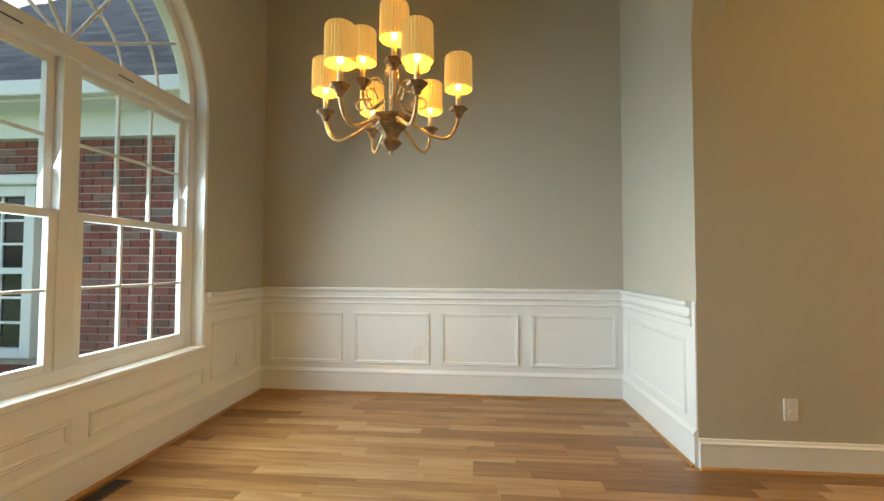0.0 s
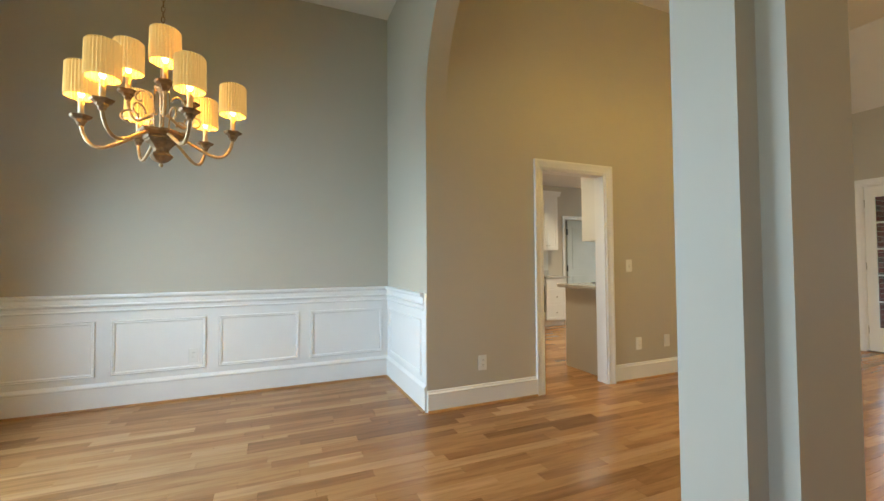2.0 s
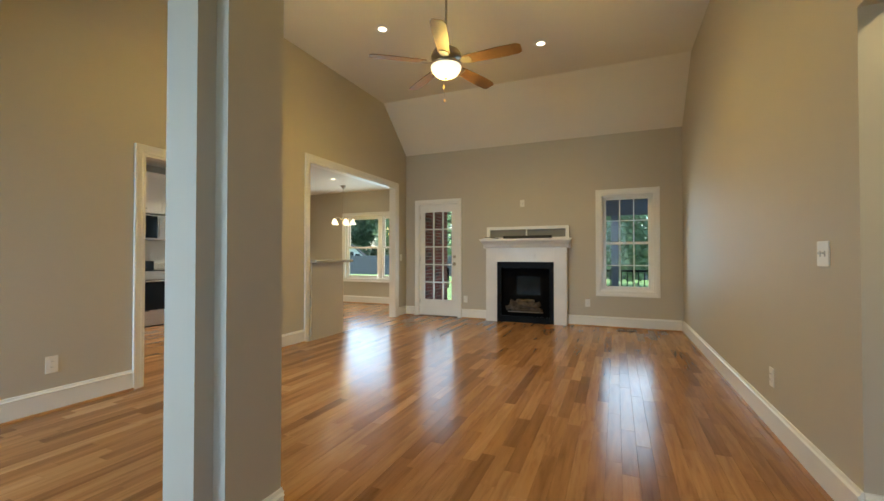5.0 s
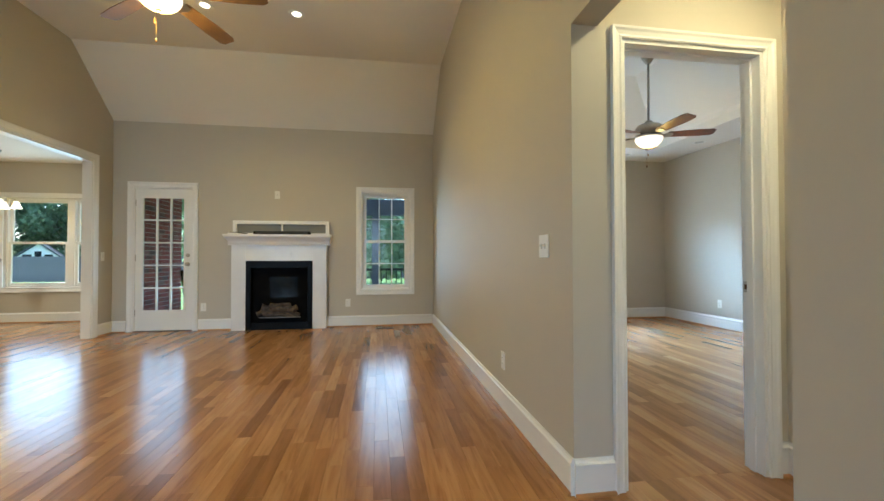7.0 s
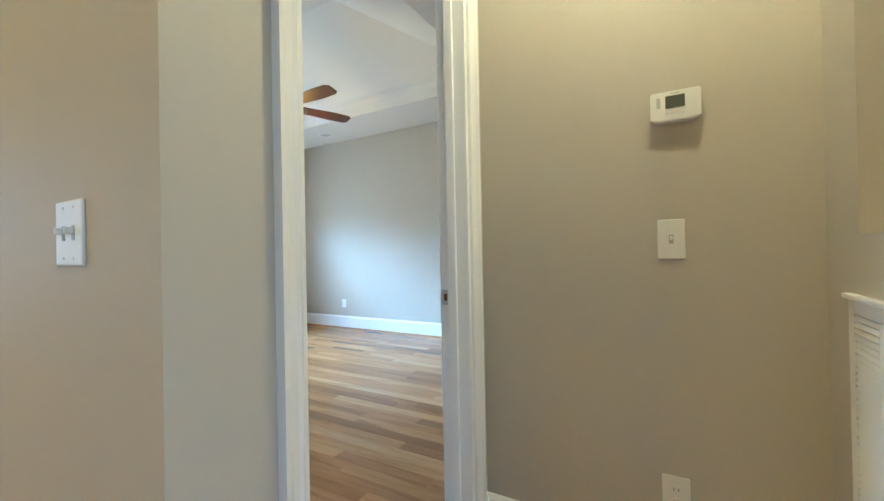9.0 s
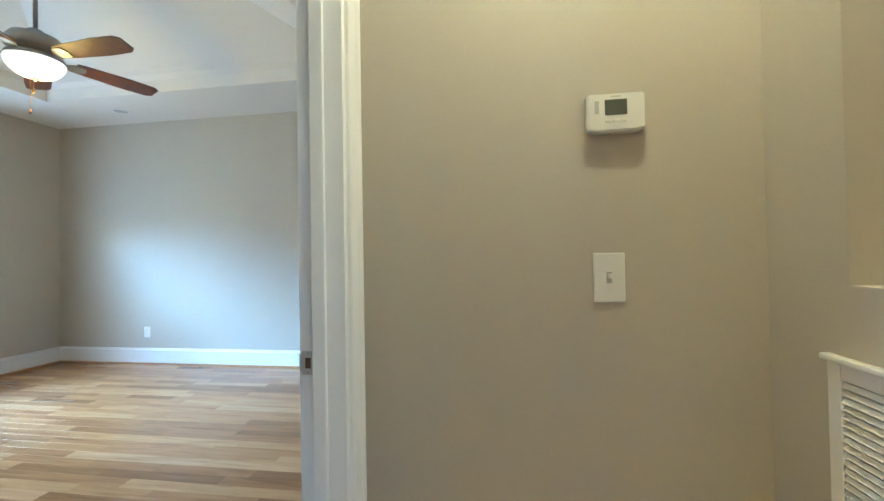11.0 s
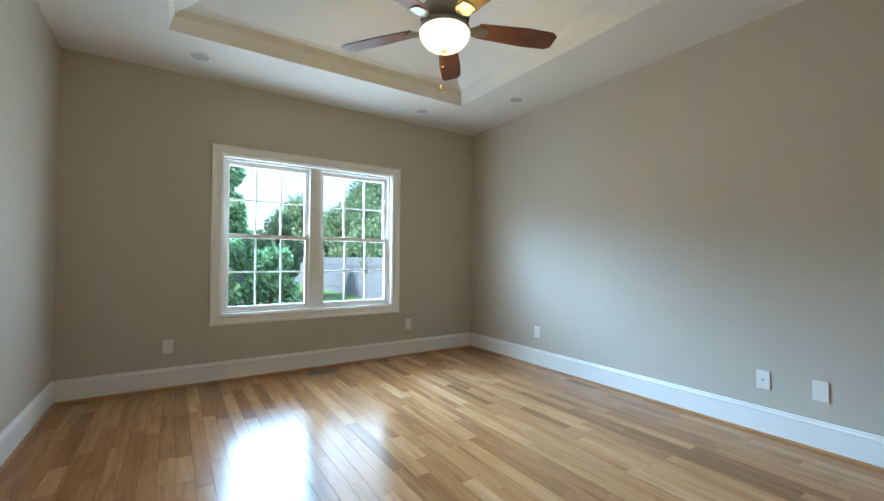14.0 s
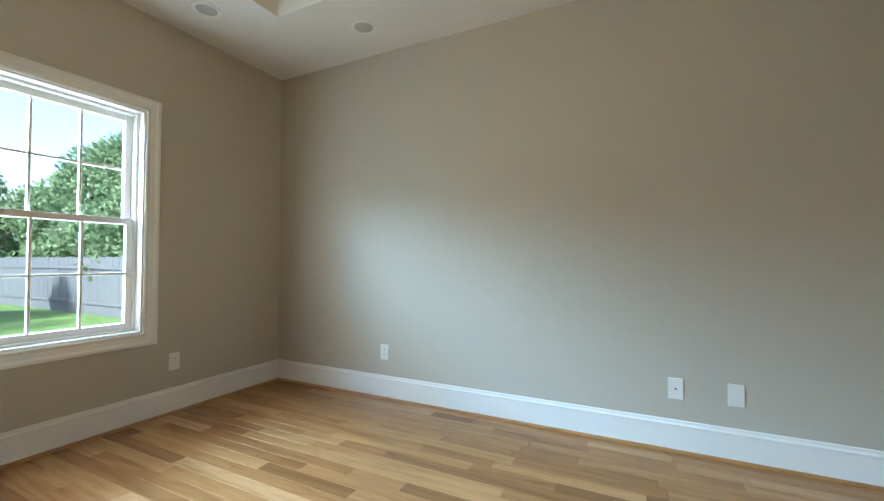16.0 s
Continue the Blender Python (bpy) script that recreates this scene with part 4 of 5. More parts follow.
def arm_light(ang, R, zc, z_root, r_root, dip):
    """One S-curved arm with its cup, candle sleeve, bulb and shade."""
    ca, sa = math.cos(radians(ang)), math.sin(radians(ang))
    pts = []
    for i in range(17):
        t = i / 16
        r = r_root + (R - r_root) * (1 - (1 - t) ** 1.9)
        z = z_root + (zc - 0.03 - z_root) * t ** 3 - dip * math.sin(math.pi * min(1, t * 1.02)) ** 1.2
        pts.append((r * ca, r * sa, z))
    pts[-1] = (R * ca, R * sa, zc - 0.025)
    bm = bmesh.new()
    tube(bm, pts, 0.0088, 8)
    arm = part("arm", bm, BRONZE_LIGHT, ch)
    # scroll that curls back over the arm
    bm = bmesh.new()
    sp_ = []
    for i in range(26):
        th = i / 25 * 1.6 * math.pi
        rr = 0.050 * (1 - 0.028 * i)
        c0 = r_root + 0.075
        sp_.append(((c0 - rr * math.cos(th)) * ca, (c0 - rr * math.cos(th)) * sa, z_root + 0.085 + rr * math.sin(th)))
    tube(bm, sp_, 0.0055, 6)
    part("scroll", bm, BRONZE_LIGHT, arm)
    p = (R * ca, R * sa, 0)
    bm = bmesh.new()
    hexed(bm, [(0.008, zc - 0.040), (0.017, zc - 0.034), (0.018, zc - 0.022), (0.026, zc - 0.016), (0.027, zc - 0.006), (0.046, zc + 0.004), (0.050, zc + 0.014), (0.022, zc + 0.019), (0.010, zc + 0.02)], p)
    part("cup", bm, BRONZE, arm, "dark bronze drip cup")
    bm = bmesh.new()
    lathe(bm, [(0.013, zc + 0.018), (0.013, zc + 0.105), (0.009, zc + 0.108)], p, 12)
    part("candle_sleeve", bm, CANDLE, arm, "ivory candle sleeve")
    bm = bmesh.new()
    lathe(bm, [(0.006, zc + 0.108), (0.014, zc + 0.125), (0.016, zc + 0.15), (0.010, zc + 0.18), (0.002, zc + 0.19)], p, 12)
    part("bulb", bm, BULB, arm, "lit candle bulb")
    s = part("shade", shade_bm(0.068, 0.066, 0.178), SHADE, arm, "lit pleated cream shade")
    s.location = (p[0], p[1], zc + 0.112)
    lamp_point("chandelier_bulb", (CX + p[0], CY + p[1], zc + 0.15), 1.6, (1.0, 0.60, 0.09), 0.03)


for k in range(6):
    arm_light(1 + 60 * k, 0.35, 1.945, 1.895, 0.08, 0.095)
for k in range(3):
    arm_light(-74 + 120 * k, 0.17, 2.125, 2.02, 0.03, 0.05)
bm = bmesh.new()
z = 2.50
link = 0
while z < CD - 0.06:
    pts = []
    for i in range(9):
        th = 2 * math.pi * i / 8
        u = 0.009 * math.cos(th)
        pts.append((u if link % 2 else 0, 0 if link % 2 else u, z + 0.017 + 0.019 * math.sin(th)))
    tube(bm, pts, 0.0022, 5)
    z += 0.030
    link += 1
part("chain", bm, BRONZE, ch)
bm = bmesh.new()
lathe(bm, [(0.006, CD - 0.065), (0.02, CD - 0.055), (0.055, CD - 0.015), (0.062, CD - 0.001)], n=20)
part("canopy", bm, BRONZE, ch)

# ==== ceiling fans ====


def ceiling_fan(place, z_ceiling, z_blade, first, length, width, blade_mat, body_mat, blade_label, label, globe_r, blades=5, globe_drop=0.0):
    fx, fy = place
    ob = thing("ceiling_fan", label, "ceiling fan", "ceiling fans", (fx, fy, 0))
    bm = bmesh.new()
    lathe(bm, [(0.018, z_ceiling - 0.085), (0.03, z_ceiling - 0.08), (0.072, z_ceiling - 0.012), (0.075, z_ceiling - 0.001)], n=24)
    part("canopy", bm, body_mat, ob)
    bm = bmesh.new()
    lathe(bm, [(0.0125, z_blade + 0.15), (0.0125, z_ceiling - 0.08)], n=12)
    part("downrod", bm, body_mat, ob)
    bm = bmesh.new()
    lathe(bm, [(0.035, z_blade + 0.165), (0.045, z_blade + 0.155), (0.048, z_blade + 0.13), (0.125, z_blade + 0.115), (0.145, z_blade + 0.085), (0.148, z_blade + 0.045), (0.135, z_blade + 0.03), (0.09, z_blade + 0.012), (0.085, z_blade - 0.02), (0.10, z_blade - 0.024), (0.06, z_blade - 0.03)], n=32)
    part("motor_housing", bm, body_mat, ob)
    zt = z_blade - 0.018 - globe_drop
    bm = bmesh.new()
    lathe(bm, [(globe_r * 0.62, zt + 0.012), (globe_r * 0.97, zt + 0.006), (globe_r, zt - 0.004), (globe_r * 0.98, zt - 0.018), (globe_r * 0.5, zt - 0.012)], n=32)
    part("light_fitter", bm, body_mat, ob)
    bm = bmesh.new()
    lathe(bm, [(globe_r * 0.95, zt - 0.012)] + [(globe_r * math.cos(radians(a)), zt - 0.014 - globe_r * 0.78 * math.sin(radians(a))) for a in range(6, 90, 9)] + [(0.012, zt - 0.014 - globe_r * 0.78)], n=32)
    part("globe", bm, GLOBE, ob, "lit frosted glass bowl")
    zb = zt - 0.014 - globe_r * 0.78
    bm = bmesh.new()
    lathe(bm, [(0.018, zb + 0.004), (0.018, zb - 0.004), (0.010, zb - 0.012), (0.004, zb - 0.018)], n=14)
    part("finial", bm, body_mat, ob)
    for k, dl in enumerate((0.07, 0.20)):
        cx = 0.012 * (1 if k else -1)
        bm = bmesh.new()
        tube(bm, [(cx, 0.02, zb + 0.01), (cx, 0.02, zb - dl)], 0.0009, 5)
        pc = part("pull_chain", bm, BRONZE, ob)
        bm = bmesh.new()
        lathe(bm, [(0.003, zb - dl - 0.032), (0.007, zb - dl - 0.026), (0.006, zb - dl - 0.006), (0.002, zb - dl)], (cx, 0.02, 0), 10)
        part("pull_weight", bm, WALNUT if k else BRONZE, pc)
    for k in range(blades):
        m = Matrix.Rotation(radians(first + 360 / blades * k), 4, "Z")
        bm = bmesh.new()
        r0, hw = 0.20, width / 2
        outline = [(r0, -hw * 0.72), (r0 + 0.05, -hw * 0.80), (length * 0.72, -hw), (length * 0.95, -hw * 0.93), (length, -hw * 0.62), (length, hw * 0.62), (length * 0.95, hw * 0.93), (length * 0.72, hw), (r0 + 0.05, hw * 0.80), (r0, hw * 0.72)]
        prism(bm, outline, "z", -0.003, 0.003)
        bmesh.ops.transform(bm, matrix=m @ Matrix.Translation((0, 0, z_blade)) @ Matrix.Rotation(radians(-12), 4, "X"), verts=bm.verts)
        bl = part("blade", bm, blade_mat, ob, blade_label)
        bm = bmesh.new()
        prism(bm, [(0.085, -0.018), (0.15, -0.014), (0.19, -0.045), (0.25, -0.038), (0.262, 0.0), (0.25, 0.038), (0.19, 0.045), (0.15, 0.014), (0.085, 0.018)], "z", -0.011, -0.0035)
        bmesh.ops.transform(bm, matrix=m @ Matrix.Translation((0, 0, z_blade)) @ Matrix.Rotation(radians(-12), 4, "X"), verts=bm.verts)
        part("blade_iron", bm, body_mat, bl, "nickel blade bracket")
    return zb


zb = ceiling_fan((5.281, -4.861), TZ, 2.53, -110, 0.70, 0.15, WALNUT, NICKEL, "dark walnut blade", "brushed nickel ceiling fan with five dark walnut blades, lit bowl", 0.15)
lamp_point("bedroom_fan_light", (5.281, -4.861, 2.22), 3.6, WARM, 0.13)
# added fill lamp at blade height to warm the tray ceiling; the fan has none
lamp_point("bedroom_ceiling_fill", (5.281, -4.861, 2.515), 3.0, WARM, 0.17)
zb = ceiling_fan((4.125, -0.155), CG, 3.03, -91, 0.74, 0.145, PINE, NICKEL, "light oak blade", "brushed nickel ceiling fan with five oak blades, lit bowl", 0.15)
lamp_point("great_fan_light", (4.125, -0.155, 2.74), 8.0, WARM, 0.13)
# extra fill lamp that brightens the vault, not part of the fan's light kit
lamp_point("great_ceiling_fill", (4.125, -0.155, 3.015), 15.0, WARM, 0.17)

# ==== recessed lights ====


def recessed(x, y, z, lit, group):
    ob = thing("recessed_light", "white recessed ceiling light, lit" if lit else "white recessed ceiling light, switched off", "ceiling light", group, (x, y, z))
    bm = bmesh.new()
    lens_r = 0.050 if lit else 0.066
    prof = [(lens_r, -0.001), (lens_r + 0.005, -0.006), (0.088, -0.006), (0.092, -0.0005)]
    rings = [[bm.verts.new((r * math.cos(2 * math.pi * i / 28), r * math.sin(2 * math.pi * i / 28), h)) for i in range(28)] for r, h in prof]
    for a, b in zip(rings, rings[1:]):
        for i in range(28):
            bm.faces.new((a[i], a[(i + 1) % 28], b[(i + 1) % 28], b[i]))
    part("trim_ring", bm, TRIM, ob)
    bm = bmesh.new()
    lathe(bm, [(lens_r + 0.002, -0.0015), (lens_r - 0.008, -0.003), (0.01, -0.0045)], n=24)
    part("lens", bm, CANLIT if lit else surface("unlit_lens", (0.45, 0.44, 0.42), 0.4), ob)


for x, y in ((4.685, 0.912), (5.77, -0.79), (5.75, 0.18), (4.685, -1.25), (3.0, 0.912), (3.0, -1.25)):
    recessed(x, y, CG, True, "great room ceiling lights")
    lamp_spot("ceiling_can", (x, y, CG - 0.03), 8.0, 130)
for x, y in ((7.274, -5.88), (6.43, -6.53), (4.02, -6.55), (7.24, -3.71)):
    recessed(x, y, CB, False, "bedroom soffit lights")
recessed(2.08, -3.33, CH, True, "hall ceiling lights")
lamp_spot("hall_can", (2.08, -3.33, CH - 0.03), 12.5, 165, (1.0, 0.77, 0.36))
recessed(1.1, -3.2, CH, True, "hall ceiling lights")
lamp_spot("closet_can", (1.1, -3.2, CH - 0.03), 5, 160, (1.0, 0.74, 0.36))
recessed(0.3, -1.5, CG, True, "foyer ceiling lights")
lamp_spot("foyer_can", (0.3, -1.5, CG - 0.03), 4.5, 125)
# the can at (2.7, 3.2) is assumed, set there to light the peninsula's end
for x, y in ((5.2, 4.2), (3.4, 4.3), (7.3, 3.7), (2.7, 3.2)):
    recessed(x, y, KC, True, "kitchen ceiling lights")
    lamp_spot("kitchen_can", (x, y, KC - 0.03), 22, 140, (1.0, 0.84, 0.54))

# ==== fireplace ====
FY0, FY1, FXF = -0.92, 0.468, 7.48
fp = thing("fireplace", "white tiled gas fireplace with a black firebox and mantel", "fireplace")
OY0, OY1, OZ = -0.712, 0.265, 1.05
part("surround_leg", boxes((FXF, GE, FY0, OY0, 0, 1.285), bevel=0.002), TILE, fp)
part("surround_leg", boxes((FXF, GE, OY1, FY1, 0, 1.285), bevel=0.002), TILE, fp)
part("surround_head", boxes((FXF + 0.001, GE, OY0, OY1, OZ, 1.285), bevel=0.002), TILE, fp)
bm = bmesh.new()
mp_ = [(0, 1.285), (0.02, 1.285), (0.022, 1.30), (0.035, 1.31), (0.045, 1.345), (0.075, 1.385), (0.10, 1.40), (0.105, 1.412), (0.125, 1.416), (0.128, 1.448), (0, 1.45)]
pts = [(FXF - d, z) for d, z in mp_]
secs = [(FY0 - 0.09, 1), (FY1 + 0.09, 1)]
cols = []
for yy, _ in secs:
    cols.append([bm.verts.new((x, yy, z)) for x, z in pts])
n = len(pts)
for i in range(n):
    bm.faces.new((cols[0][i], cols[1][i], cols[1][(i + 1) % n], cols[0][(i + 1) % n]))
bm.faces.new(cols[0][::-1])
bm.faces.new(cols[1])
# taper the ends inwards at the foot of the moulding
for v in bm.verts:
    f = max(0.0, (1.448 - v.co.z) / 0.163)
    v.co.y += (0.085 * f if v.co.y < 0 else -0.085 * f)
box(bm, FXF, GE, FY0 - 0.05, FY1 + 0.05, 1.287, 1.446)
bmesh.ops.recalc_face_normals(bm, faces=bm.faces[:])
part("mantel", bm, TRIM, fp, "white crown-moulded mantel shelf")
part("firebox", boxes((GE - 0.02, GE - 0.005, OY0, OY1, 0, OZ), (FXF + 0.05, GE, OY0, OY0 + 0.012, 0, OZ), (FXF + 0.05, GE, OY1 - 0.012, OY1, 0, OZ), (FXF + 0.05, GE, OY0, OY1, 0.0, 0.012), (FXF + 0.05, GE, OY0, OY1, OZ - 0.012, OZ)), SOOT, fp, "black firebox")
part("face_frame", boxes((FXF + 0.004, FXF + 0.022, OY0, OY0 + 0.075, 0.002, OZ), (FXF + 0.004, FXF + 0.022, OY1 - 0.075, OY1, 0.002, OZ), (FXF + 0.004, FXF + 0.022, OY0 + 0.075, OY1 - 0.075, OZ - 0.11, OZ), (FXF + 0.004, FXF + 0.022, OY0 + 0.075, OY1 - 0.075, 0.002, 0.11), bevel=0.003), BLACK, fp, "black metal face frame")
part("grate", boxes((FXF + 0.03, FXF + 0.05, -0.53, 0.08, 0.175, 0.19), bevel=0.003), surface("burner_steel", (0.22, 0.19, 0.16), 0.5, 0.4), fp, "steel burner bar")
part("panel", boxes((GE - 0.022, GE - 0.019, -0.47, -0.06, 0.48, 0.80)), DARK_GLASS, fp, "dark reflective back panel")
rg = random.Random(8)
for lx, ly, lz, ln, tilt, yaw in ((7.545, -0.22, 0.225, 0.50, 3, 4), (7.57, -0.30, 0.29, 0.36, -12, -14), (7.55, -0.10, 0.31, 0.30, 14, 12), (7.575, -0.22, 0.36, 0.30, -4, 20), (7.535, -0.42, 0.25, 0.20, 30, 0), (7.54, 0.02, 0.27, 0.20, -25, 6), (7.545, -0.24, 0.30, 0.42, 6, -8)):
    bm = bmesh.new()
    ring_pts = [(0, -ln / 2 + ln * i / 7, 0) for i in range(8)]
    tube(bm, ring_pts, [0.042 + rg.uniform(-0.010, 0.010) for _ in range(8)], 9)
    for v in bm.verts:
        v.co += Vector((rg.uniform(-1, 1), rg.uniform(-1, 1), rg.uniform(-1, 1))) * 0.004
    bmesh.ops.transform(bm, matrix=pose(lx, ly, lz, tilt, 0, yaw), verts=bm.verts)
    part("log", bm, CERAMIC_LOG, fp, "ceramic log")
nb = thing("media_niche", "white framed shallow media niche above the mantel", "niche", place=(0, 0, 0))
NY0, NY1, NZ0, NZ1 = -0.945, 0.48, 1.451, 1.668
part("frame", boxes((GE - 0.05, GE, NY0, NY0 + 0.052, NZ0, NZ1), (GE - 0.05, GE, NY1 - 0.052, NY1, NZ0, NZ1), (GE - 0.05, GE, NY0 + 0.052, NY1 - 0.052, NZ1 - 0.052, NZ1), (GE - 0.05, GE, NY0 + 0.052, NY1 - 0.052, NZ0, NZ0 + 0.028), bevel=0.004), TRIM, nb)
part("divider", boxes((GE - 0.045, GE, -0.245, -0.225, NZ0 + 0.028, NZ1 - 0.052), bevel=0.002), TRIM, nb)
part("back", boxes((GE - 0.006, GE - 0.001, NY0 + 0.05, NY1 - 0.05, NZ0 + 0.02, NZ1 - 0.05)), surface("niche_grey", (0.20, 0.195, 0.18), 0.6), nb, "grey niche back")
sb_ = thing("soundbar", "long black soundbar lying on the mantel", "soundbar", place=(7.42, -0.17, 1.4495))
part("body", boxes((-0.035, 0.035, -0.52, 0.30, 0.0, 0.048), bevel=0.008), BLACK, sb_)
part("grille", boxes((-0.0365, -0.034, -0.49, 0.27, 0.006, 0.042)), SLOT, sb_)
pp = thing("papers", "loose white papers and a cable on the mantel end", "papers", place=(7.40, 0.42, 1.4495))
part("sheet", boxes((-0.04, 0.06, -0.16, 0.10, 0.0, 0.004)), PLATE, pp)
part("booklet", boxes((-0.02, 0.05, -0.06, 0.07, 0.0045, 0.022), bevel=0.003), PLATE, pp)
bm = bmesh.new()
tube(bm, [(0.0, -0.20, 0.008), (0.02, -0.12, 0.014), (-0.01, -0.05, 0.028), (0.02, 0.03, 0.03), (0.0, 0.09, 0.012)], 0.006, 6)
part("cable", bm, BLACK, pp, "black cable")

# ==== kitchen ====


def shaker(bm_parent, name, x0, x1, y, z0, z1, handle):
    """Shaker door or drawer front facing -y, with its pull."""
    bm = boxes((x0, x1, y - 0.012, y, z0, z1))
    w = 0.055 if z1 - z0 > 0.25 else 0.03
    for b in ((x0, x0 + w, z0, z1), (x1 - w, x1, z0, z1), (x0 + w, x1 - w, z0, z0 + w), (x0 + w, x1 - w, z1 - w, z1)):
        box(bm, b[0], b[1], y - 0.020, y - 0.012, b[2], b[3], bevel=0.001)
    d = part(name, bm, CAB, bm_parent)
    hx, hz = handle
    bm = bmesh.new()
    lathe(bm, [(0.006, 0), (0.006, 0.014), (0.014, 0.02), (0.013, 0.026), (0.003, 0.028)], (hx, y - 0.02, hz), 10, Matrix.Rotation(radians(90), 4, "X"))
    part("knob", bm, NICKEL, d, "nickel knob")
    return d


KF = 5.25
cab = thing("base_cabinet", "white shaker base cabinet with three drawers", "cabinet")
part("body", boxes((5.10, 5.56, KF, KN, 0.10, 0.88), (5.12, 5.56, KF + 0.06, KN, 0, 0.10)), CAB, cab)
for z0, z1 in ((0.115, 0.40), (0.41, 0.68), (0.69, 0.87)):
    shaker(cab, "drawer", 5.11, 5.55, KF, z0, z1, (5.33, (z0 + z1) / 2))
top = thing("worktop", "pale stone worktop with rounded edge", "worktop")
part("slab", boxes((5.09, 5.64, KF - 0.035, KN, 0.882, 0.92), bevel=0.006), GRANITE, top)
part("upstand", boxes((5.09, 5.64, KN - 0.02, KN, 0.921, 1.02), bevel=0.003), GRANITE, top)
cab = thing("base_cabinet", "white shaker base cabinet beside the range", "cabinet")
part("body", boxes((3.30, 4.32, KF, KN, 0.10, 0.88)), CAB, cab)
shaker(cab, "door", 3.32, 3.80, KF, 0.115, 0.87, (3.76, 0.8))
shaker(cab, "door", 3.82, 4.30, KF, 0.115, 0.87, (3.86, 0.8))
rng_ = thing("kitchen_range", "stainless steel range with a black glass oven door", "range")
part("body", boxes((4.34, 5.08, KF + 0.01, KN, 0.02, 0.90)), STEEL, rng_)
part("oven_door", boxes((4.35, 5.07, KF - 0.03, KF + 0.008, 0.27, 0.76), bevel=0.006), DARK_GLASS, rng_, "black glass oven door")
bm = bmesh.new()
tube(bm, [(4.40, KF - 0.065, 0.74), (5.02, KF - 0.065, 0.74)], 0.012, 8)
part("handle", bm, STEEL, rng_)
part("drawer", boxes((4.35, 5.07, KF - 0.025, KF + 0.008, 0.05, 0.255), bevel=0.005), STEEL, rng_)
part("control_panel", boxes((4.35, 5.07, KF - 0.02, KF + 0.008, 0.77, 0.895), bevel=0.005), STEEL, rng_)
part("cooktop", boxes((4.345, 5.075, KF - 0.02, KN - 0.06, 0.901, 0.915), bevel=0.003), DARK_GLASS, rng_, "black glass cooktop")
part("backguard", boxes((4.345, 5.075, KN - 0.06, KN - 0.005, 0.90, 1.06), bevel=0.005), DARK_GLASS, rng_)
mw = thing("microwave", "black over-range microwave with steel trim", "microwave")
part("body", boxes((4.34, 5.08, KN - 0.38, KN, 1.42, 1.84), bevel=0.005), STEEL, mw)
part("door", boxes((4.36, 4.92, KN - 0.395, KN - 0.381, 1.45, 1.82), bevel=0.004), DARK_GLASS, mw, "black glass door")
bm = bmesh.new()
tube(bm, [(4.95, KN - 0.41, 1.48), (4.95, KN - 0.41, 1.78)], 0.009, 8)
part("handle", bm, STEEL, mw)
for nm, x0, x1, z0 in (("double", 5.10, 5.62, 1.42), ("over", 4.34, 5.08, 1.86)):
    uc = thing("wall_cabinet", "white shaker wall cabinet with a crown" if nm == "double" else "white shaker wall cabinet above the microwave", "cabinet")
    yf = KN - 0.34
    part("body", boxes((x0, x1, yf, KN, z0, 2.48)), CAB, uc)
    xm = (x0 + x1) / 2
    shaker(uc, "door", x0 + 0.01, xm - 0.003, yf, z0 + 0.01, 2.47, (xm - 0.03, z0 + 0.08))
    shaker(uc, "door", xm + 0.003, x1 - 0.01, yf, z0 + 0.01, 2.47, (xm + 0.03, z0 + 0.08))
    bm = bmesh.new()
    along(bm, [(0, 2.46), (0.025, 2.47), (0.03, 2.49), (0.06, 2.53), (0.065, 2.55), (0, 2.55)], "y", yf, -1, x0 - 0.0, x1 + (0.05 if nm == "double" else 0))
    part("crown", bm, CAB, uc)
structure("backsplash", boxes((3.3, 5.64, KN - 0.006, KN - 0.001, 1.02, 1.42)), BACKSPLASH, "pale backsplash between worktop and cabinets", "backsplash")
plate("outlet", "y", KN - 0.006, -1, 5.42, 1.16)
pen = thing("peninsula", "greige half wall peninsula with a pale stone worktop", "peninsula")
part("half_wall", boxes((3.61, 5.55, KY + 0.13, 2.90, 0, 0.895)), PAINT, pen)
part("slab", boxes((3.53, 5.60, KY + 0.125, 2.95, 0.897, 0.937), bevel=0.008), GRANITE, pen)
bar = thing("breakfast_bar", "greige half wall with a raised stone bar top", "bar")
part("half_wall", boxes((BO[0] + 0.018, 5.56, KY - 0.03, KY + 0.11, 0, 1.055)), PAINT, bar)
part("slab", boxes((BO[0] + 0.018, 5.72, KY - 0.10, KY + 0.22, 1.057, 1.095), bevel=0.008), GRANITE, bar)
sk = thing("sink", "dark composite kitchen sink set in the peninsula", "sink")
part("rim", boxes((3.95, 4.55, 2.45, 2.85, 0.9375, 0.944), bevel=0.002), BLACK, sk)
uc = thing("wall_cabinet", "white wall cabinet hung over the peninsula", "cabinet")
part("body", boxes((3.60, 4.55, KY + 0.125, 2.60, 1.41, 2.48)), CAB, uc)
part("crown", boxes((3.58, 4.56, KY + 0.125, 2.62, 2.48, 2.54), bevel=0.01), CAB, uc)
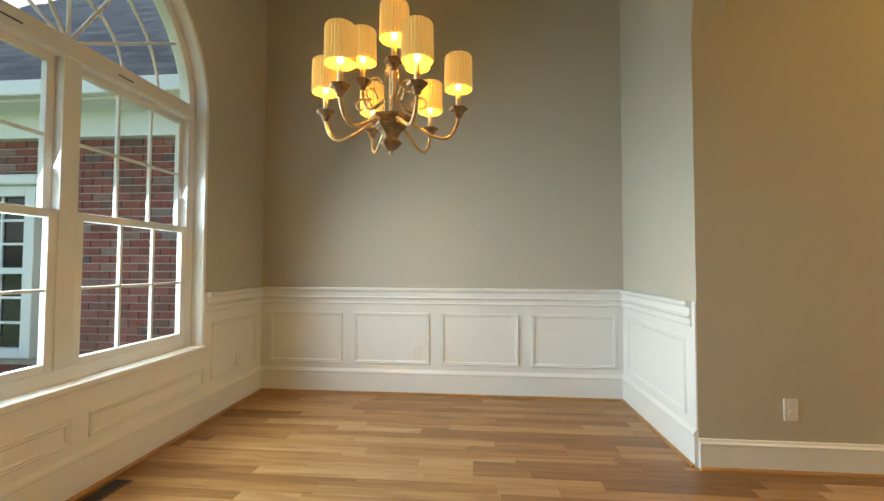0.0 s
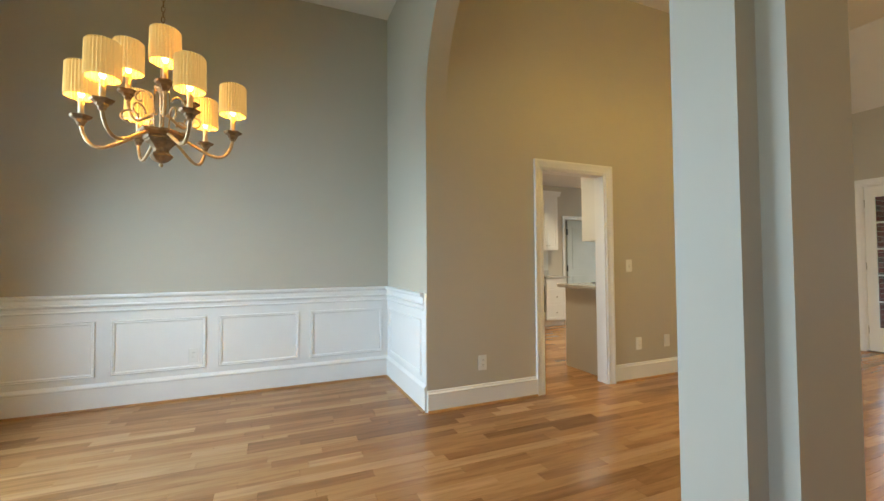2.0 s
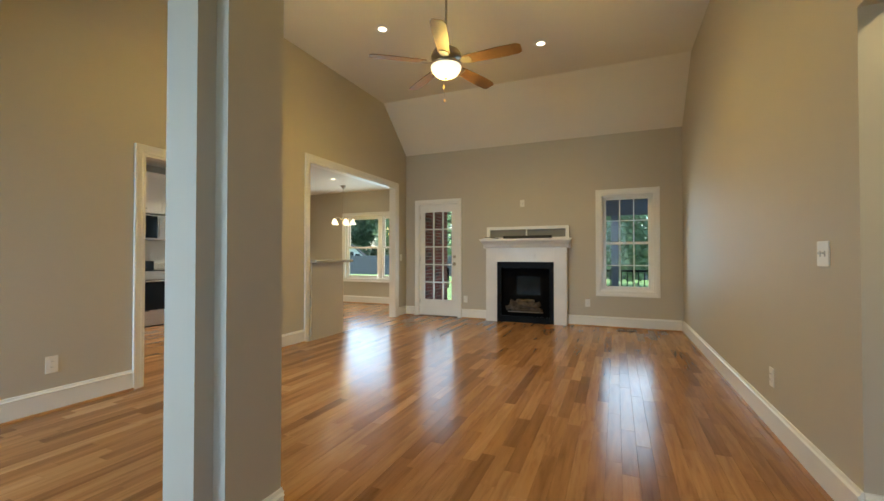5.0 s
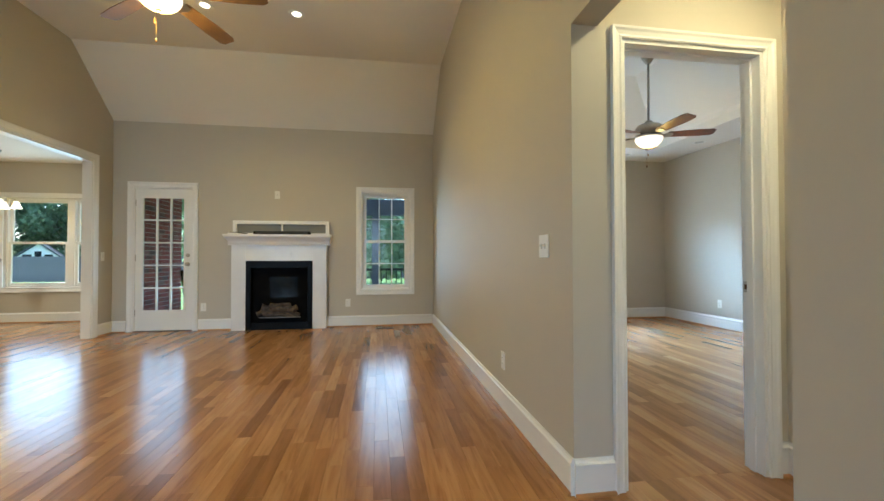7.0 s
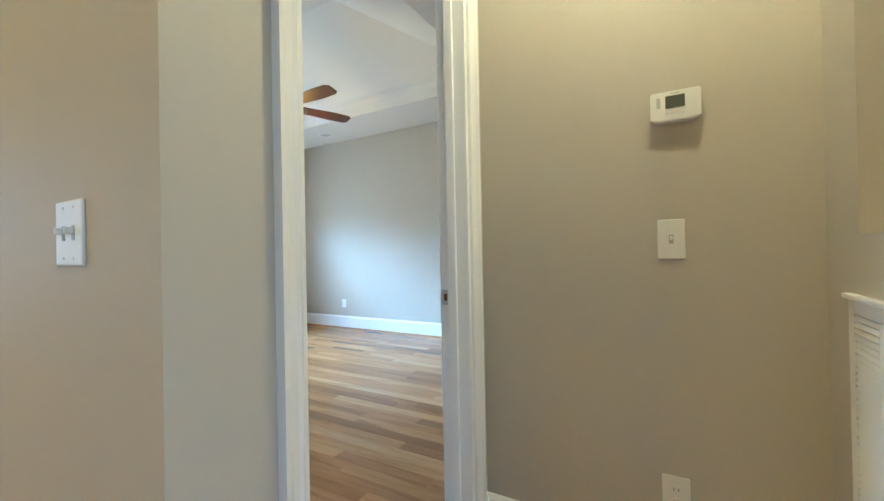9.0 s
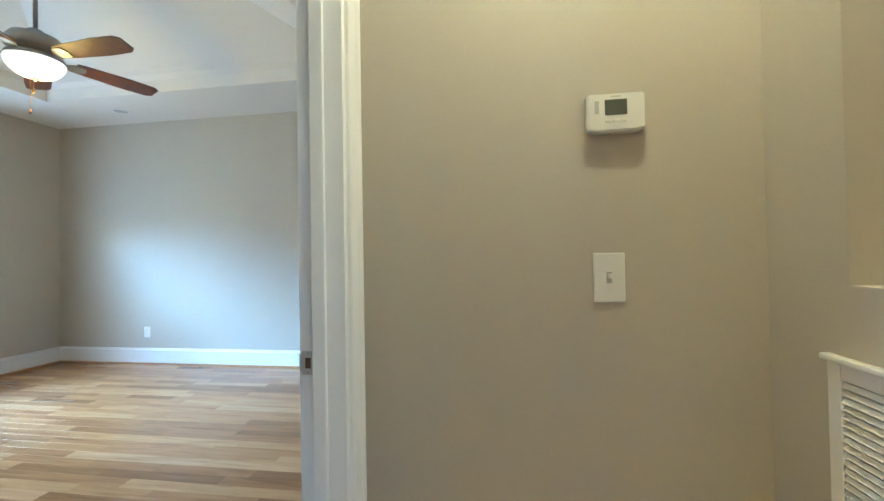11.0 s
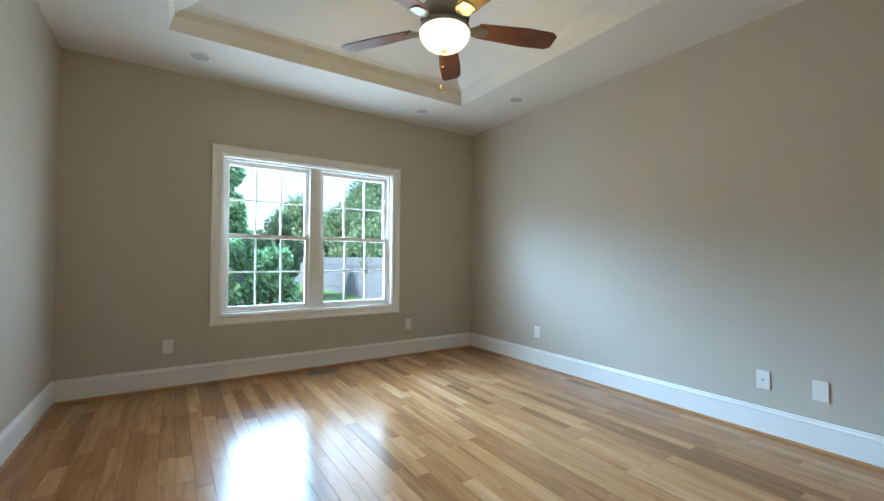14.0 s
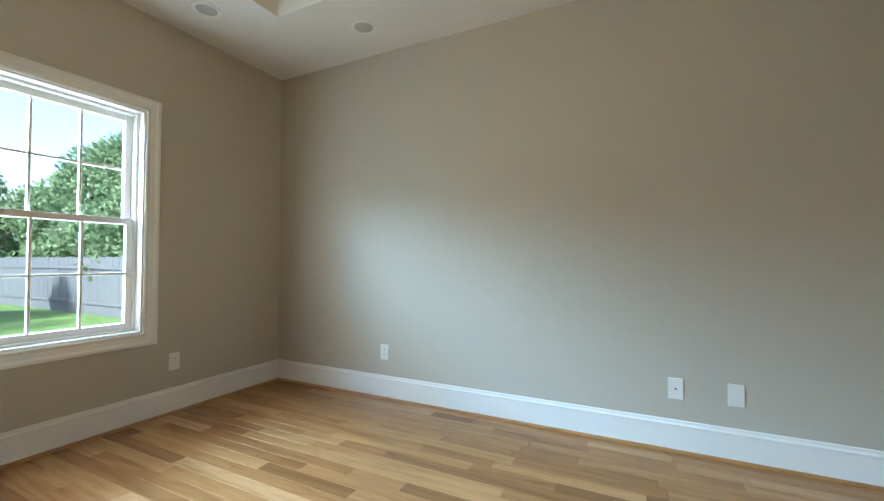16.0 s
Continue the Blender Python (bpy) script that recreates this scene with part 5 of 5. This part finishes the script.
# pantry door beyond the cabinets
COOL_DOOR = surface("cool_white_door", (0.44, 0.49, 0.48), 0.4)
pd = thing("door_2", "white panelled pantry door, ajar with dark hinges", "door")
pd["kind"] = "structure"
part("door_leaf", boxes((6.10, 6.86, KN - 0.045, KN - 0.006, 0.01, 2.04), bevel=0.003), COOL_DOOR, pd)
for z0, z1 in ((0.2, 0.9), (1.05, 1.9)):
    part("panel", boxes((6.22, 6.74, KN - 0.052, KN - 0.045, z0, z1), bevel=0.006), COOL_DOOR, pd)
for z in (0.3, 1.05, 1.8):
    part("hinge", boxes((6.085, 6.10, KN - 0.06, KN - 0.04, z - 0.06, z + 0.06)), BLACK, pd, "black hinge")
casing("y", KN, -1, 6.08, 6.88, 0, 2.06, 0.075)

# breakfast pendant
pl = thing("pendant_light", "nickel breakfast pendant with lit white glass bells", "pendant light", place=(8.05, 4.0, 0))
bm = bmesh.new()
lathe(bm, [(0.012, 2.66), (0.055, 2.72), (0.06, KC - 0.001)], n=18)
part("canopy", bm, NICKEL, pl)
bm = bmesh.new()
lathe(bm, [(0.006, 1.98), (0.006, 2.68)], n=8)
part("rod", bm, NICKEL, pl)
bm = bmesh.new()
lathe(bm, [(0.01, 1.93), (0.035, 1.95), (0.03, 1.99), (0.012, 2.02)], n=14)
part("hub", bm, NICKEL, pl)
for k in range(5):
    a = radians(72 * k + 15)
    ca, sa = math.cos(a), math.sin(a)
    bm = bmesh.new()
    tube(bm, [(0.02 * ca, 0.02 * sa, 1.96), (0.10 * ca, 0.10 * sa, 2.02), (0.20 * ca, 0.20 * sa, 2.01), (0.22 * ca, 0.22 * sa, 1.97)], 0.006, 6)
    ar_ = part("arm", bm, NICKEL, pl)
    bm = bmesh.new()
    lathe(bm, [(0.02, 1.975), (0.03, 1.965), (0.045, 1.92), (0.07, 1.865), (0.068, 1.862), (0.02, 1.90)], (0.22 * ca, 0.22 * sa, 0), 18)
    part("glass_bell", bm, GLOBE, ar_, "lit white glass bell")
lamp_point("pendant_bulbs", (8.05, 4.0, 1.80), 2, WARM, 0.12)

# ==== grounds ====
bm = boxes((-300, 300, -300, 300, -1.4, -0.75))
structure("ground", bm, GRASS, "green mown lawn", "ground")


def tree(name, label, category, place, height, spread, leaves, seed, leaf=0.10, trunk_r=0.12, low=0.25, mat=None, group=""):
    """Tapered trunk, limbs and a crown of many small leaves gathered in uneven clumps."""
    r = random.Random(seed)
    ob = thing(name, label, category, group, place)
    bm = bmesh.new()
    tube(bm, [(0, 0, -0.1), (0.04 * spread, 0.02, height * 0.3), (-0.03 * spread, 0.03, height * 0.6), (0.02, 0, height * 0.86)], [trunk_r, trunk_r * 0.8, trunk_r * 0.5, trunk_r * 0.15], 9)
    clumps = []
    for k in range(26):
        z = height * (low + (0.98 - low) * (k + r.random()) / 26)
        f = (z / height - low) / (1 - low)
        reach = spread * (0.35 + 0.65 * math.sin(math.pi * min(0.95, 0.25 + f * 0.75))) * r.uniform(0.45, 1.0) * (1.0 if f < 0.7 else 1.25 - f * 0.8)
        a = r.uniform(0, 2 * math.pi)
        c = Vector((reach * math.cos(a), reach * math.sin(a), z))
        clumps.append((c, spread * r.uniform(0.22, 0.42)))
        tube(bm, [(0, 0, z * 0.72), tuple(c * 0.5 + Vector((0, 0, z * 0.42))), tuple(c)], [trunk_r * 0.35, trunk_r * 0.2, trunk_r * 0.06], 5)
    part("trunk", bm, BARK, ob)
    vs, fs = [], []
    for _ in range(leaves):
        c, cr = r.choice(clumps)
        d = Vector((r.gauss(0, 1), r.gauss(0, 1), r.gauss(0, 0.8)))
        d = d.normalized() * cr * r.random() ** 0.45
        p = c + d
        n_ = Vector((r.gauss(0, 1), r.gauss(0, 1), r.gauss(0.4, 1))).normalized()
        u = n_.orthogonal().normalized()
        v = n_.cross(u)
        s = leaf * r.uniform(0.6, 1.3)
        i = len(vs)
        vs += [p - u * s * 0.5, p + v * s * 0.28 + n_ * s * 0.06, p + u * s * 0.5, p - v * s * 0.28 + n_ * s * 0.06]
        fs.append((i, i + 1, i + 2, i + 3))
    me = bpy.data.meshes.new("crown")
    me.from_pydata(vs, [], fs)
    me.materials.append(mat or LEAF)
    cr_ = new("crown", me)
    cr_.parent = ob
    return ob


G0 = -0.75
tree("shrub", "tall glossy green shrub outside the bedroom window", "shrub", (9.7, -4.15, G0), 3.2, 0.55, 14000, 3, 0.095, 0.035, 0.02, group="shrubs by the bedroom")
tree("shrub", "dense round green shrub outside the bedroom window", "shrub", (9.35, -4.05, G0), 1.75, 0.55, 10000, 14, 0.095, 0.03, 0.0, group="shrubs by the bedroom")
tree("shrub", "lower spreading green shrub outside the bedroom window", "shrub", (9.4, -4.72, G0), 2.05, 0.52, 8000, 9, 0.095, 0.03, 0.02, group="shrubs by the bedroom")
for k, (x, y, h) in enumerate(((17, -14.6, 5.5), (22, -14.8, 6.6), (28, -15.6, 7.6), (34, -16.5, 8.0), (40, -13, 7.0))):
    tree("tree", "leafy green tree behind a fence", "tree", (x, y, G0), h, 3.3, 9000, 5 + k, 0.30, 0.2, 0.2, LEAF_HAZED, "trees behind the fence")
tree("tree", "slim green tree on the lawn", "tree", (24, -7.7, G0), 3.9, 1.2, 5000, 18, 0.2, 0.12, 0.25, LEAF_HAZED, "yard trees")
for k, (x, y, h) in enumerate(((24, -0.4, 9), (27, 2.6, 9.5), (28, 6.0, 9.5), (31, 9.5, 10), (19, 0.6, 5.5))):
    tree("tree", "tall leafy yard tree", "tree", (x, y, G0), h, 3.4, 7000, 20 + k, 0.34, 0.22, 0.20, LEAF_HAZED, "yard trees")
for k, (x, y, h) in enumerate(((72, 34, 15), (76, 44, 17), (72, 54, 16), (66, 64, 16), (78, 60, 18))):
    tree("tree", "broad leafy tree far across the yard", "tree", (x, y, G0), h, 8.0, 7000, 60 + k, 0.9, 0.4, 0.05, LEAF_HAZED, "far trees")
# fences
bm = boxes((0, 0.138, 0, 0.02, G0, 1.22), bevel=0.004)
bme = bpy.data.meshes.new("board")
bm.to_mesh(bme)
bm.free()
bme.materials.append(FENCE)
rf = random.Random(2)
for nm, x0, y0_, yaw, count in (("side", 10, -11.3, 0, 190), ("back", 37, -11.3, 90, 300)):
    fence = thing("fence", "weathered grey board fence along the lawn" if nm == "side" else "weathered grey board fence across the far end of the lawn", "fence", "fences", (x0, y0_, 0), yaw)
    for k in range(count):
        b = new("board", bme)
        b.parent = fence
        b.location = (k * 0.142, rf.uniform(-0.004, 0.004), rf.uniform(-0.02, 0.02))
    for z in (-0.4, 0.8):
        part("rail", boxes((0, count * 0.142, 0.02, 0.06, z, z + 0.09)), FENCE, fence)
# neighbour houses beyond the fence


def house(place, w, d, h, ridge, wall_mat, label, yaw=0):
    ob = thing("house", label, "house", "neighbour houses", place, yaw)
    bm = boxes((-w / 2, w / 2, -d / 2, d / 2, 0, h))
    prism(bm, [(-w / 2, h), (w / 2, h), (0, h + ridge - 0.1)], "y", -d / 2, d / 2)
    part("wall", bm, wall_mat, ob)
    bm = bmesh.new()
    for s in (-1, 1):
        prism(bm, [(0, h + ridge), (s * (w / 2 + 0.4), h - 0.25), (s * (w / 2 + 0.4), h - 0.05), (0, h + ridge + 0.2)], "y", -d / 2 - 0.35, d / 2 + 0.35)
    part("roof", bm, SHINGLE, ob)
    for wx in (-w * 0.22, w * 0.22):
        wi = part("window", boxes((wx - 0.5, wx + 0.5, -d / 2 - 0.06, -d / 2 - 0.01, 1.1, 2.4)), EXTWHITE, ob)
        part("pane", boxes((wx - 0.42, wx + 0.42, -d / 2 - 0.07, -d / 2 - 0.055, 1.18, 2.32)), DARK_GLASS, wi)
    wi = part("window", boxes((-0.4, 0.4, -d / 2 - 0.06, -d / 2 - 0.01, h + 0.2, h + 1.1)), EXTWHITE, ob)
    part("pane", boxes((-0.33, 0.33, -d / 2 - 0.07, -d / 2 - 0.055, h + 0.27, h + 1.03)), DARK_GLASS, wi)


SIDING = surface("white_siding", (0.66, 0.66, 0.66), 0.7, vary=0.05, scale=2)
FARBRICK = surface("far_brick", (0.28, 0.11, 0.085), 0.9, vary=0.2, scale=6)
house((56, -15.6, G0), 10, 9, 3.2, 3.4, FARBRICK, "brick house with a grey roof far behind the fence", -90)
house((64, 43.5, G0), 4.6, 7, 1.7, 2.1, SIDING, "white gabled house far across the yard", -60)

# ==== back porch ====
porch = thing("porch", "dark timber covered porch with a slatted roof", "porch")
part("deck", boxes((GE + 0.16, 10.6, SY - 0.6, 2.0, -0.30, -0.06)), DECK, porch)
part("support", boxes((GE + 0.3, 10.5, SY - 0.5, 1.9, -0.76, -0.30)), DECK, porch)
POSTC = surface("slate_blue_post", (0.035, 0.045, 0.068), 0.7, vary=0.2)
for y in (-1.645, 1.85):
    part("post", boxes((10.34, 10.48, y - 0.075, y + 0.075, -0.06, 2.06), bevel=0.006), POSTC, porch, "slate painted post")
part("beam", boxes((10.33, 10.50, SY - 0.6, 2.0, 2.06, 2.42), bevel=0.006), POSTC, porch)
for k in range(9):
    y = SY - 0.55 + k * 0.55
    part("rafter", boxes((GE + 0.16, 10.9, y, y + 0.05, 2.42, 2.56)), DECK, porch)
for k in range(14):
    x = GE + 0.2 + k * 0.245
    part("slat", boxes((x, x + 0.19, SY - 0.6, 2.0, 2.56, 2.60)), DECK, porch)
rail = thing("porch_railing", "dark metal porch railing with upright balusters", "railing")
part("handrail", boxes((10.36, 10.45, SY - 0.6, 2.0, 0.80, 0.85), bevel=0.006), BLACK, rail)
part("bottom_rail", boxes((10.38, 10.43, SY - 0.6, 2.0, 0.02, 0.06)), BLACK, rail)
bm = boxes((-0.009, 0.009, -0.009, 0.009, 0.06, 0.80))
bal = bpy.data.meshes.new("baluster")
bm.to_mesh(bal)
bm.free()
bal.materials.append(BLACK)
for k in range(40):
    b = new("baluster", bal)
    b.parent = rail
    b.location = (10.405, SY - 0.55 + k * 0.115, 0)
bm = bmesh.new()
tube(bm, [(9.3, 1.95, 0.85), (10.9, 2.6, 0.3)], 0.03, 6)
part("stair_rail", bm, BLACK, rail)


def brick_wall(name, label, axis, plane, sign, u0, u1, z0, z1, limit, holes=()):
    """Running-bond bricks proud of mortar; the first ones are parts, the rest one mesh."""
    L, H, J, D = 0.205, 0.065, 0.010, 0.012
    bm = bmesh.new()
    lo, hi = sorted((plane, plane - sign * 0.10))
    segs = [(u0, u1, z0, z1)]
    if holes:
        a, b, c, d = holes[0]
        segs = [(u0, a, z0, z1), (b, u1, z0, z1), (a, b, z0, c), (a, b, d, z1)]
    for s in segs:
        if s[1] - s[0] > 0.001 and s[3] - s[2] > 0.001:
            box(bm, lo, hi, s[0], s[1], s[2], s[3]) if axis == "x" else box(bm, s[0], s[1], lo, hi, s[2], s[3])
    ob = tagged(link_mesh(name, bm, MORTAR), label, "wall", kind="structure")
    me = bpy.data.meshes.new("brick")
    bb = boxes((0, L - J, 0, 1, 0, H), bevel=0.0)
    for v in bb.verts:
        v.co.y = (0 if v.co.y < 0.5 else 1) * D
        if v.co.y > 0:
            v.co.x += 0.002 if v.co.x < 0.1 else -0.002
            v.co.z += 0.002 if v.co.z < 0.03 else -0.002
    bb.to_mesh(me)
    bb.free()
    me.materials.append(BRICK)
    rot = {("y", -1): 180, ("y", 1): 0, ("x", 1): -90, ("x", -1): 90}[(axis, sign)]
    rest_ = bmesh.new()
    cnt = 0
    row = 0
    z = z1 - H - J
    while z > z0 - 0.01:
        u = u1 - (L / 2 if row % 2 else 0)
        first = True
        while u > u0:
            a = max(u0, u - L)
            if first and row % 2:
                a, b = u, u1
            b = u if not (first and row % 2) else u1
            if first and row % 2:
                first = False
                lo_, hi_ = u, u1
            else:
                lo_, hi_ = max(u0, u - L), u
                u -= L
                first = False
            if hi_ - lo_ < 0.03 or any(hi_ > h[0] - 0.002 and lo_ < h[1] + 0.002 and z + H > h[2] and z < h[3] for h in holes):
                continue
            if cnt < limit and abs(hi_ - lo_ - L) < 1e-4:
                br = new("brick", me)
                br.parent = ob
                if axis == "y":
                    br.location = (hi_, plane, z) if sign < 0 else (lo_, plane, z)
                else:
                    br.location = (plane, hi_, z) if sign > 0 else (plane, lo_, z)
                br.rotation_euler = (0, 0, radians(rot))
                cnt += 1
            else:
                q0, q1 = sorted((plane, plane + sign * D))
                box(rest_, q0, q1, lo_ + J, hi_, z, z + H) if axis == "x" else box(rest_, lo_ + J, hi_, q0, q1, z, z + H)
        z -= H + J
        row += 1
    r_ = link_mesh("bricks", rest_, BRICK_REST, ob)
    tagged(r_, kind="stuff")
    return ob


brick_wall("wall_wing", "red brick wall of the house's projecting wing", "y", 3.30, -1, -7.0, -2.42, G0, 2.36, 300, [(-4.95, -3.86, 0.25, 1.9)])
brick_wall("wall_porch", "brick wall beside the back porch door", "y", 2.08, -1, GE + 0.16, 9.55, -0.06, 2.5, 60)
wi = thing("window_5", "white wing window with dark glass", "window")
wi["kind"] = "structure"
part("window_frame", boxes((-4.95, -4.86, 3.22, 3.33, 0.25, 1.9), (-3.97, -3.86, 3.22, 3.33, 0.25, 1.9), (-4.86, -3.97, 3.22, 3.33, 1.80, 1.9), (-4.86, -3.97, 3.22, 3.33, 0.25, 0.34), (-4.86, -3.97, 3.25, 3.31, 1.05, 1.11), bevel=0.006), EXTWHITE, wi)
part("head_moulding", boxes((-5.05, -3.78, 3.16, 3.28, 1.9, 2.0), bevel=0.02), EXTWHITE, wi)
part("pane", boxes((-4.86, -3.97, 3.29, 3.295, 0.34, 1.80)), DARK_GLASS, wi)
for x in (-4.56, -4.27):
    part("muntin", boxes((x - 0.012, x + 0.012, 3.272, 3.288, 0.34, 1.80)), EXTWHITE, wi)
for z in (0.58, 0.82, 1.34, 1.57):
    part("muntin", boxes((-4.86, -3.97, 3.274, 3.287, z - 0.012, z + 0.012)), EXTWHITE, wi)
wing = thing("wing_roof", "grey shingled hip roof with a white gutter and frieze", "roof")
part("frieze", boxes((-7.0, -1.9, 3.22, 3.34, 2.36, 2.60)), EXTWHITE, wing)
part("soffit", boxes((-7.2, -1.8, 2.95, 3.30, 2.60, 2.63)), EXTWHITE, wing)
part("gutter", boxes((-7.2, -1.8, 2.86, 2.96, 2.62, 2.76), bevel=0.015), EXTWHITE, wing)
part("corner_board", boxes((-2.42, -2.31, 3.26, 3.42, G0, 2.36)), EXTWHITE, wing)
bm = bmesh.new()
rows = 52
for k in range(rows):
    y0_, z0_ = 2.90 + k * 0.125, 2.76 + k * 0.125
    x = -8.6 + k * 0.115 + (0.15 if k % 2 else 0.0)
    while x < -1.85:
        wd = 0.30
        prism(bm, [(y0_, z0_), (y0_ + 0.14, z0_ + 0.140), (y0_ + 0.14, z0_ + 0.148), (y0_, z0_ + 0.012)], "x", x, min(x + wd - 0.006, -1.81))
        x += wd
sh = part("shingles", bm, SHINGLE, wing)
tagged(sh, kind="stuff")
bm = bmesh.new()
prism(bm, [(2.90, 2.74), (9.4, 9.22), (9.4, 3.0), (3.3, 2.62)], "x", -2.2, -1.83)
part("deck", bm, SHINGLE, wing)
structure("path", boxes((-4.2, -2.6, 1.9, 3.1, G0, G0 + 0.06)), surface("pale_concrete", (0.42, 0.41, 0.39), 0.9, vary=0.15, scale=4), "pale concrete path beside the wing", "path")
tree("shrub", "low sparse shrub beside the brick wing", "shrub", (-4.1, 2.45, G0), 1.15, 0.55, 2600, 41, 0.07, 0.025, 0.1)

# ==== floor boards, last ====
subfloor = structure("floor", boxes((WX, KE, BS, KN, -0.16, -0.022)), OAK_EDGE, "oiled oak strip floor", "floor")
LENGTHS = (0.32, 0.45, 0.6, 0.75, 0.95, 1.2)
PW = 0.083


def plank_bm(bm, x0, x1, y0, y1):
    c = 0.0007
    lo = [bm.verts.new(p) for p in ((x0, y0, -0.022), (x1, y0, -0.022), (x1, y1, -0.022), (x0, y1, -0.022))]
    mid = [bm.verts.new(p) for p in ((x0, y0, -c), (x1, y0, -c), (x1, y1, -c), (x0, y1, -c))]
    top = [bm.verts.new(p) for p in ((x0 + c, y0 + c, 0), (x1 - c, y0 + c, 0), (x1 - c, y1 - c, 0), (x0 + c, y1 - c, 0))]
    for a, b in ((lo, mid), (mid, top)):
        for i in range(4):
            bm.faces.new((a[i], a[(i + 1) % 4], b[(i + 1) % 4], b[i]))
    bm.faces.new(top)


plank_mesh = {}
for ln in LENGTHS:
    pb = bmesh.new()
    plank_bm(pb, 0, ln - 0.0006, 0, PW - 0.0005)
    plank_mesh[ln] = bpy.data.meshes.new("plank")
    pb.to_mesh(plank_mesh[ln])
    pb.free()
    plank_mesh[ln].materials.append(OAK_PART)
rest = bmesh.new()
rng = random.Random(4)
planks = 0
for rx0, rx1, ry0, ry1 in ((WX, DE, KY, DN), (WX, GE, SY, KY), (DE + 0.13, KE, KY + 0.0005, KN), (HW, BW - 0.05, HS, SY), (BW - 0.05, BE, BS, BN)):
    y = ry0
    while y < ry1 - 0.004:
        w = min(PW, ry1 - y)
        x = rx0 - rng.uniform(0, 0.9)
        while x < rx1:
            ln = rng.choice(LENGTHS)
            a, b = max(x, rx0), min(x + ln, rx1)
            whole = a == x and b == x + ln and w == PW
            near = (-3.76 < y < -2.5 and 1.7 < x < 3.6) or (-3.9 < y < -2.77 and 2.8 < x < 4.6) or (-2.6 < y < -0.2 and 0.2 < x < 2.2)
            if whole and near and planks < 300:
                ob = new("plank", plank_mesh[ln])
                ob.location = (a, y, 0)
                ob.parent = subfloor
                planks += 1
            elif b - a > 0.01:
                plank_bm(rest, a, b - 0.0006, y, y + w - 0.0005)
            x += ln
        y += PW
me = bpy.data.meshes.new("planks")
rest.to_mesh(me)
rest.free()
me.materials.append(OAK_REST)
ob = new("planks", me)
ob.parent = subfloor
tagged(ob, kind="stuff")
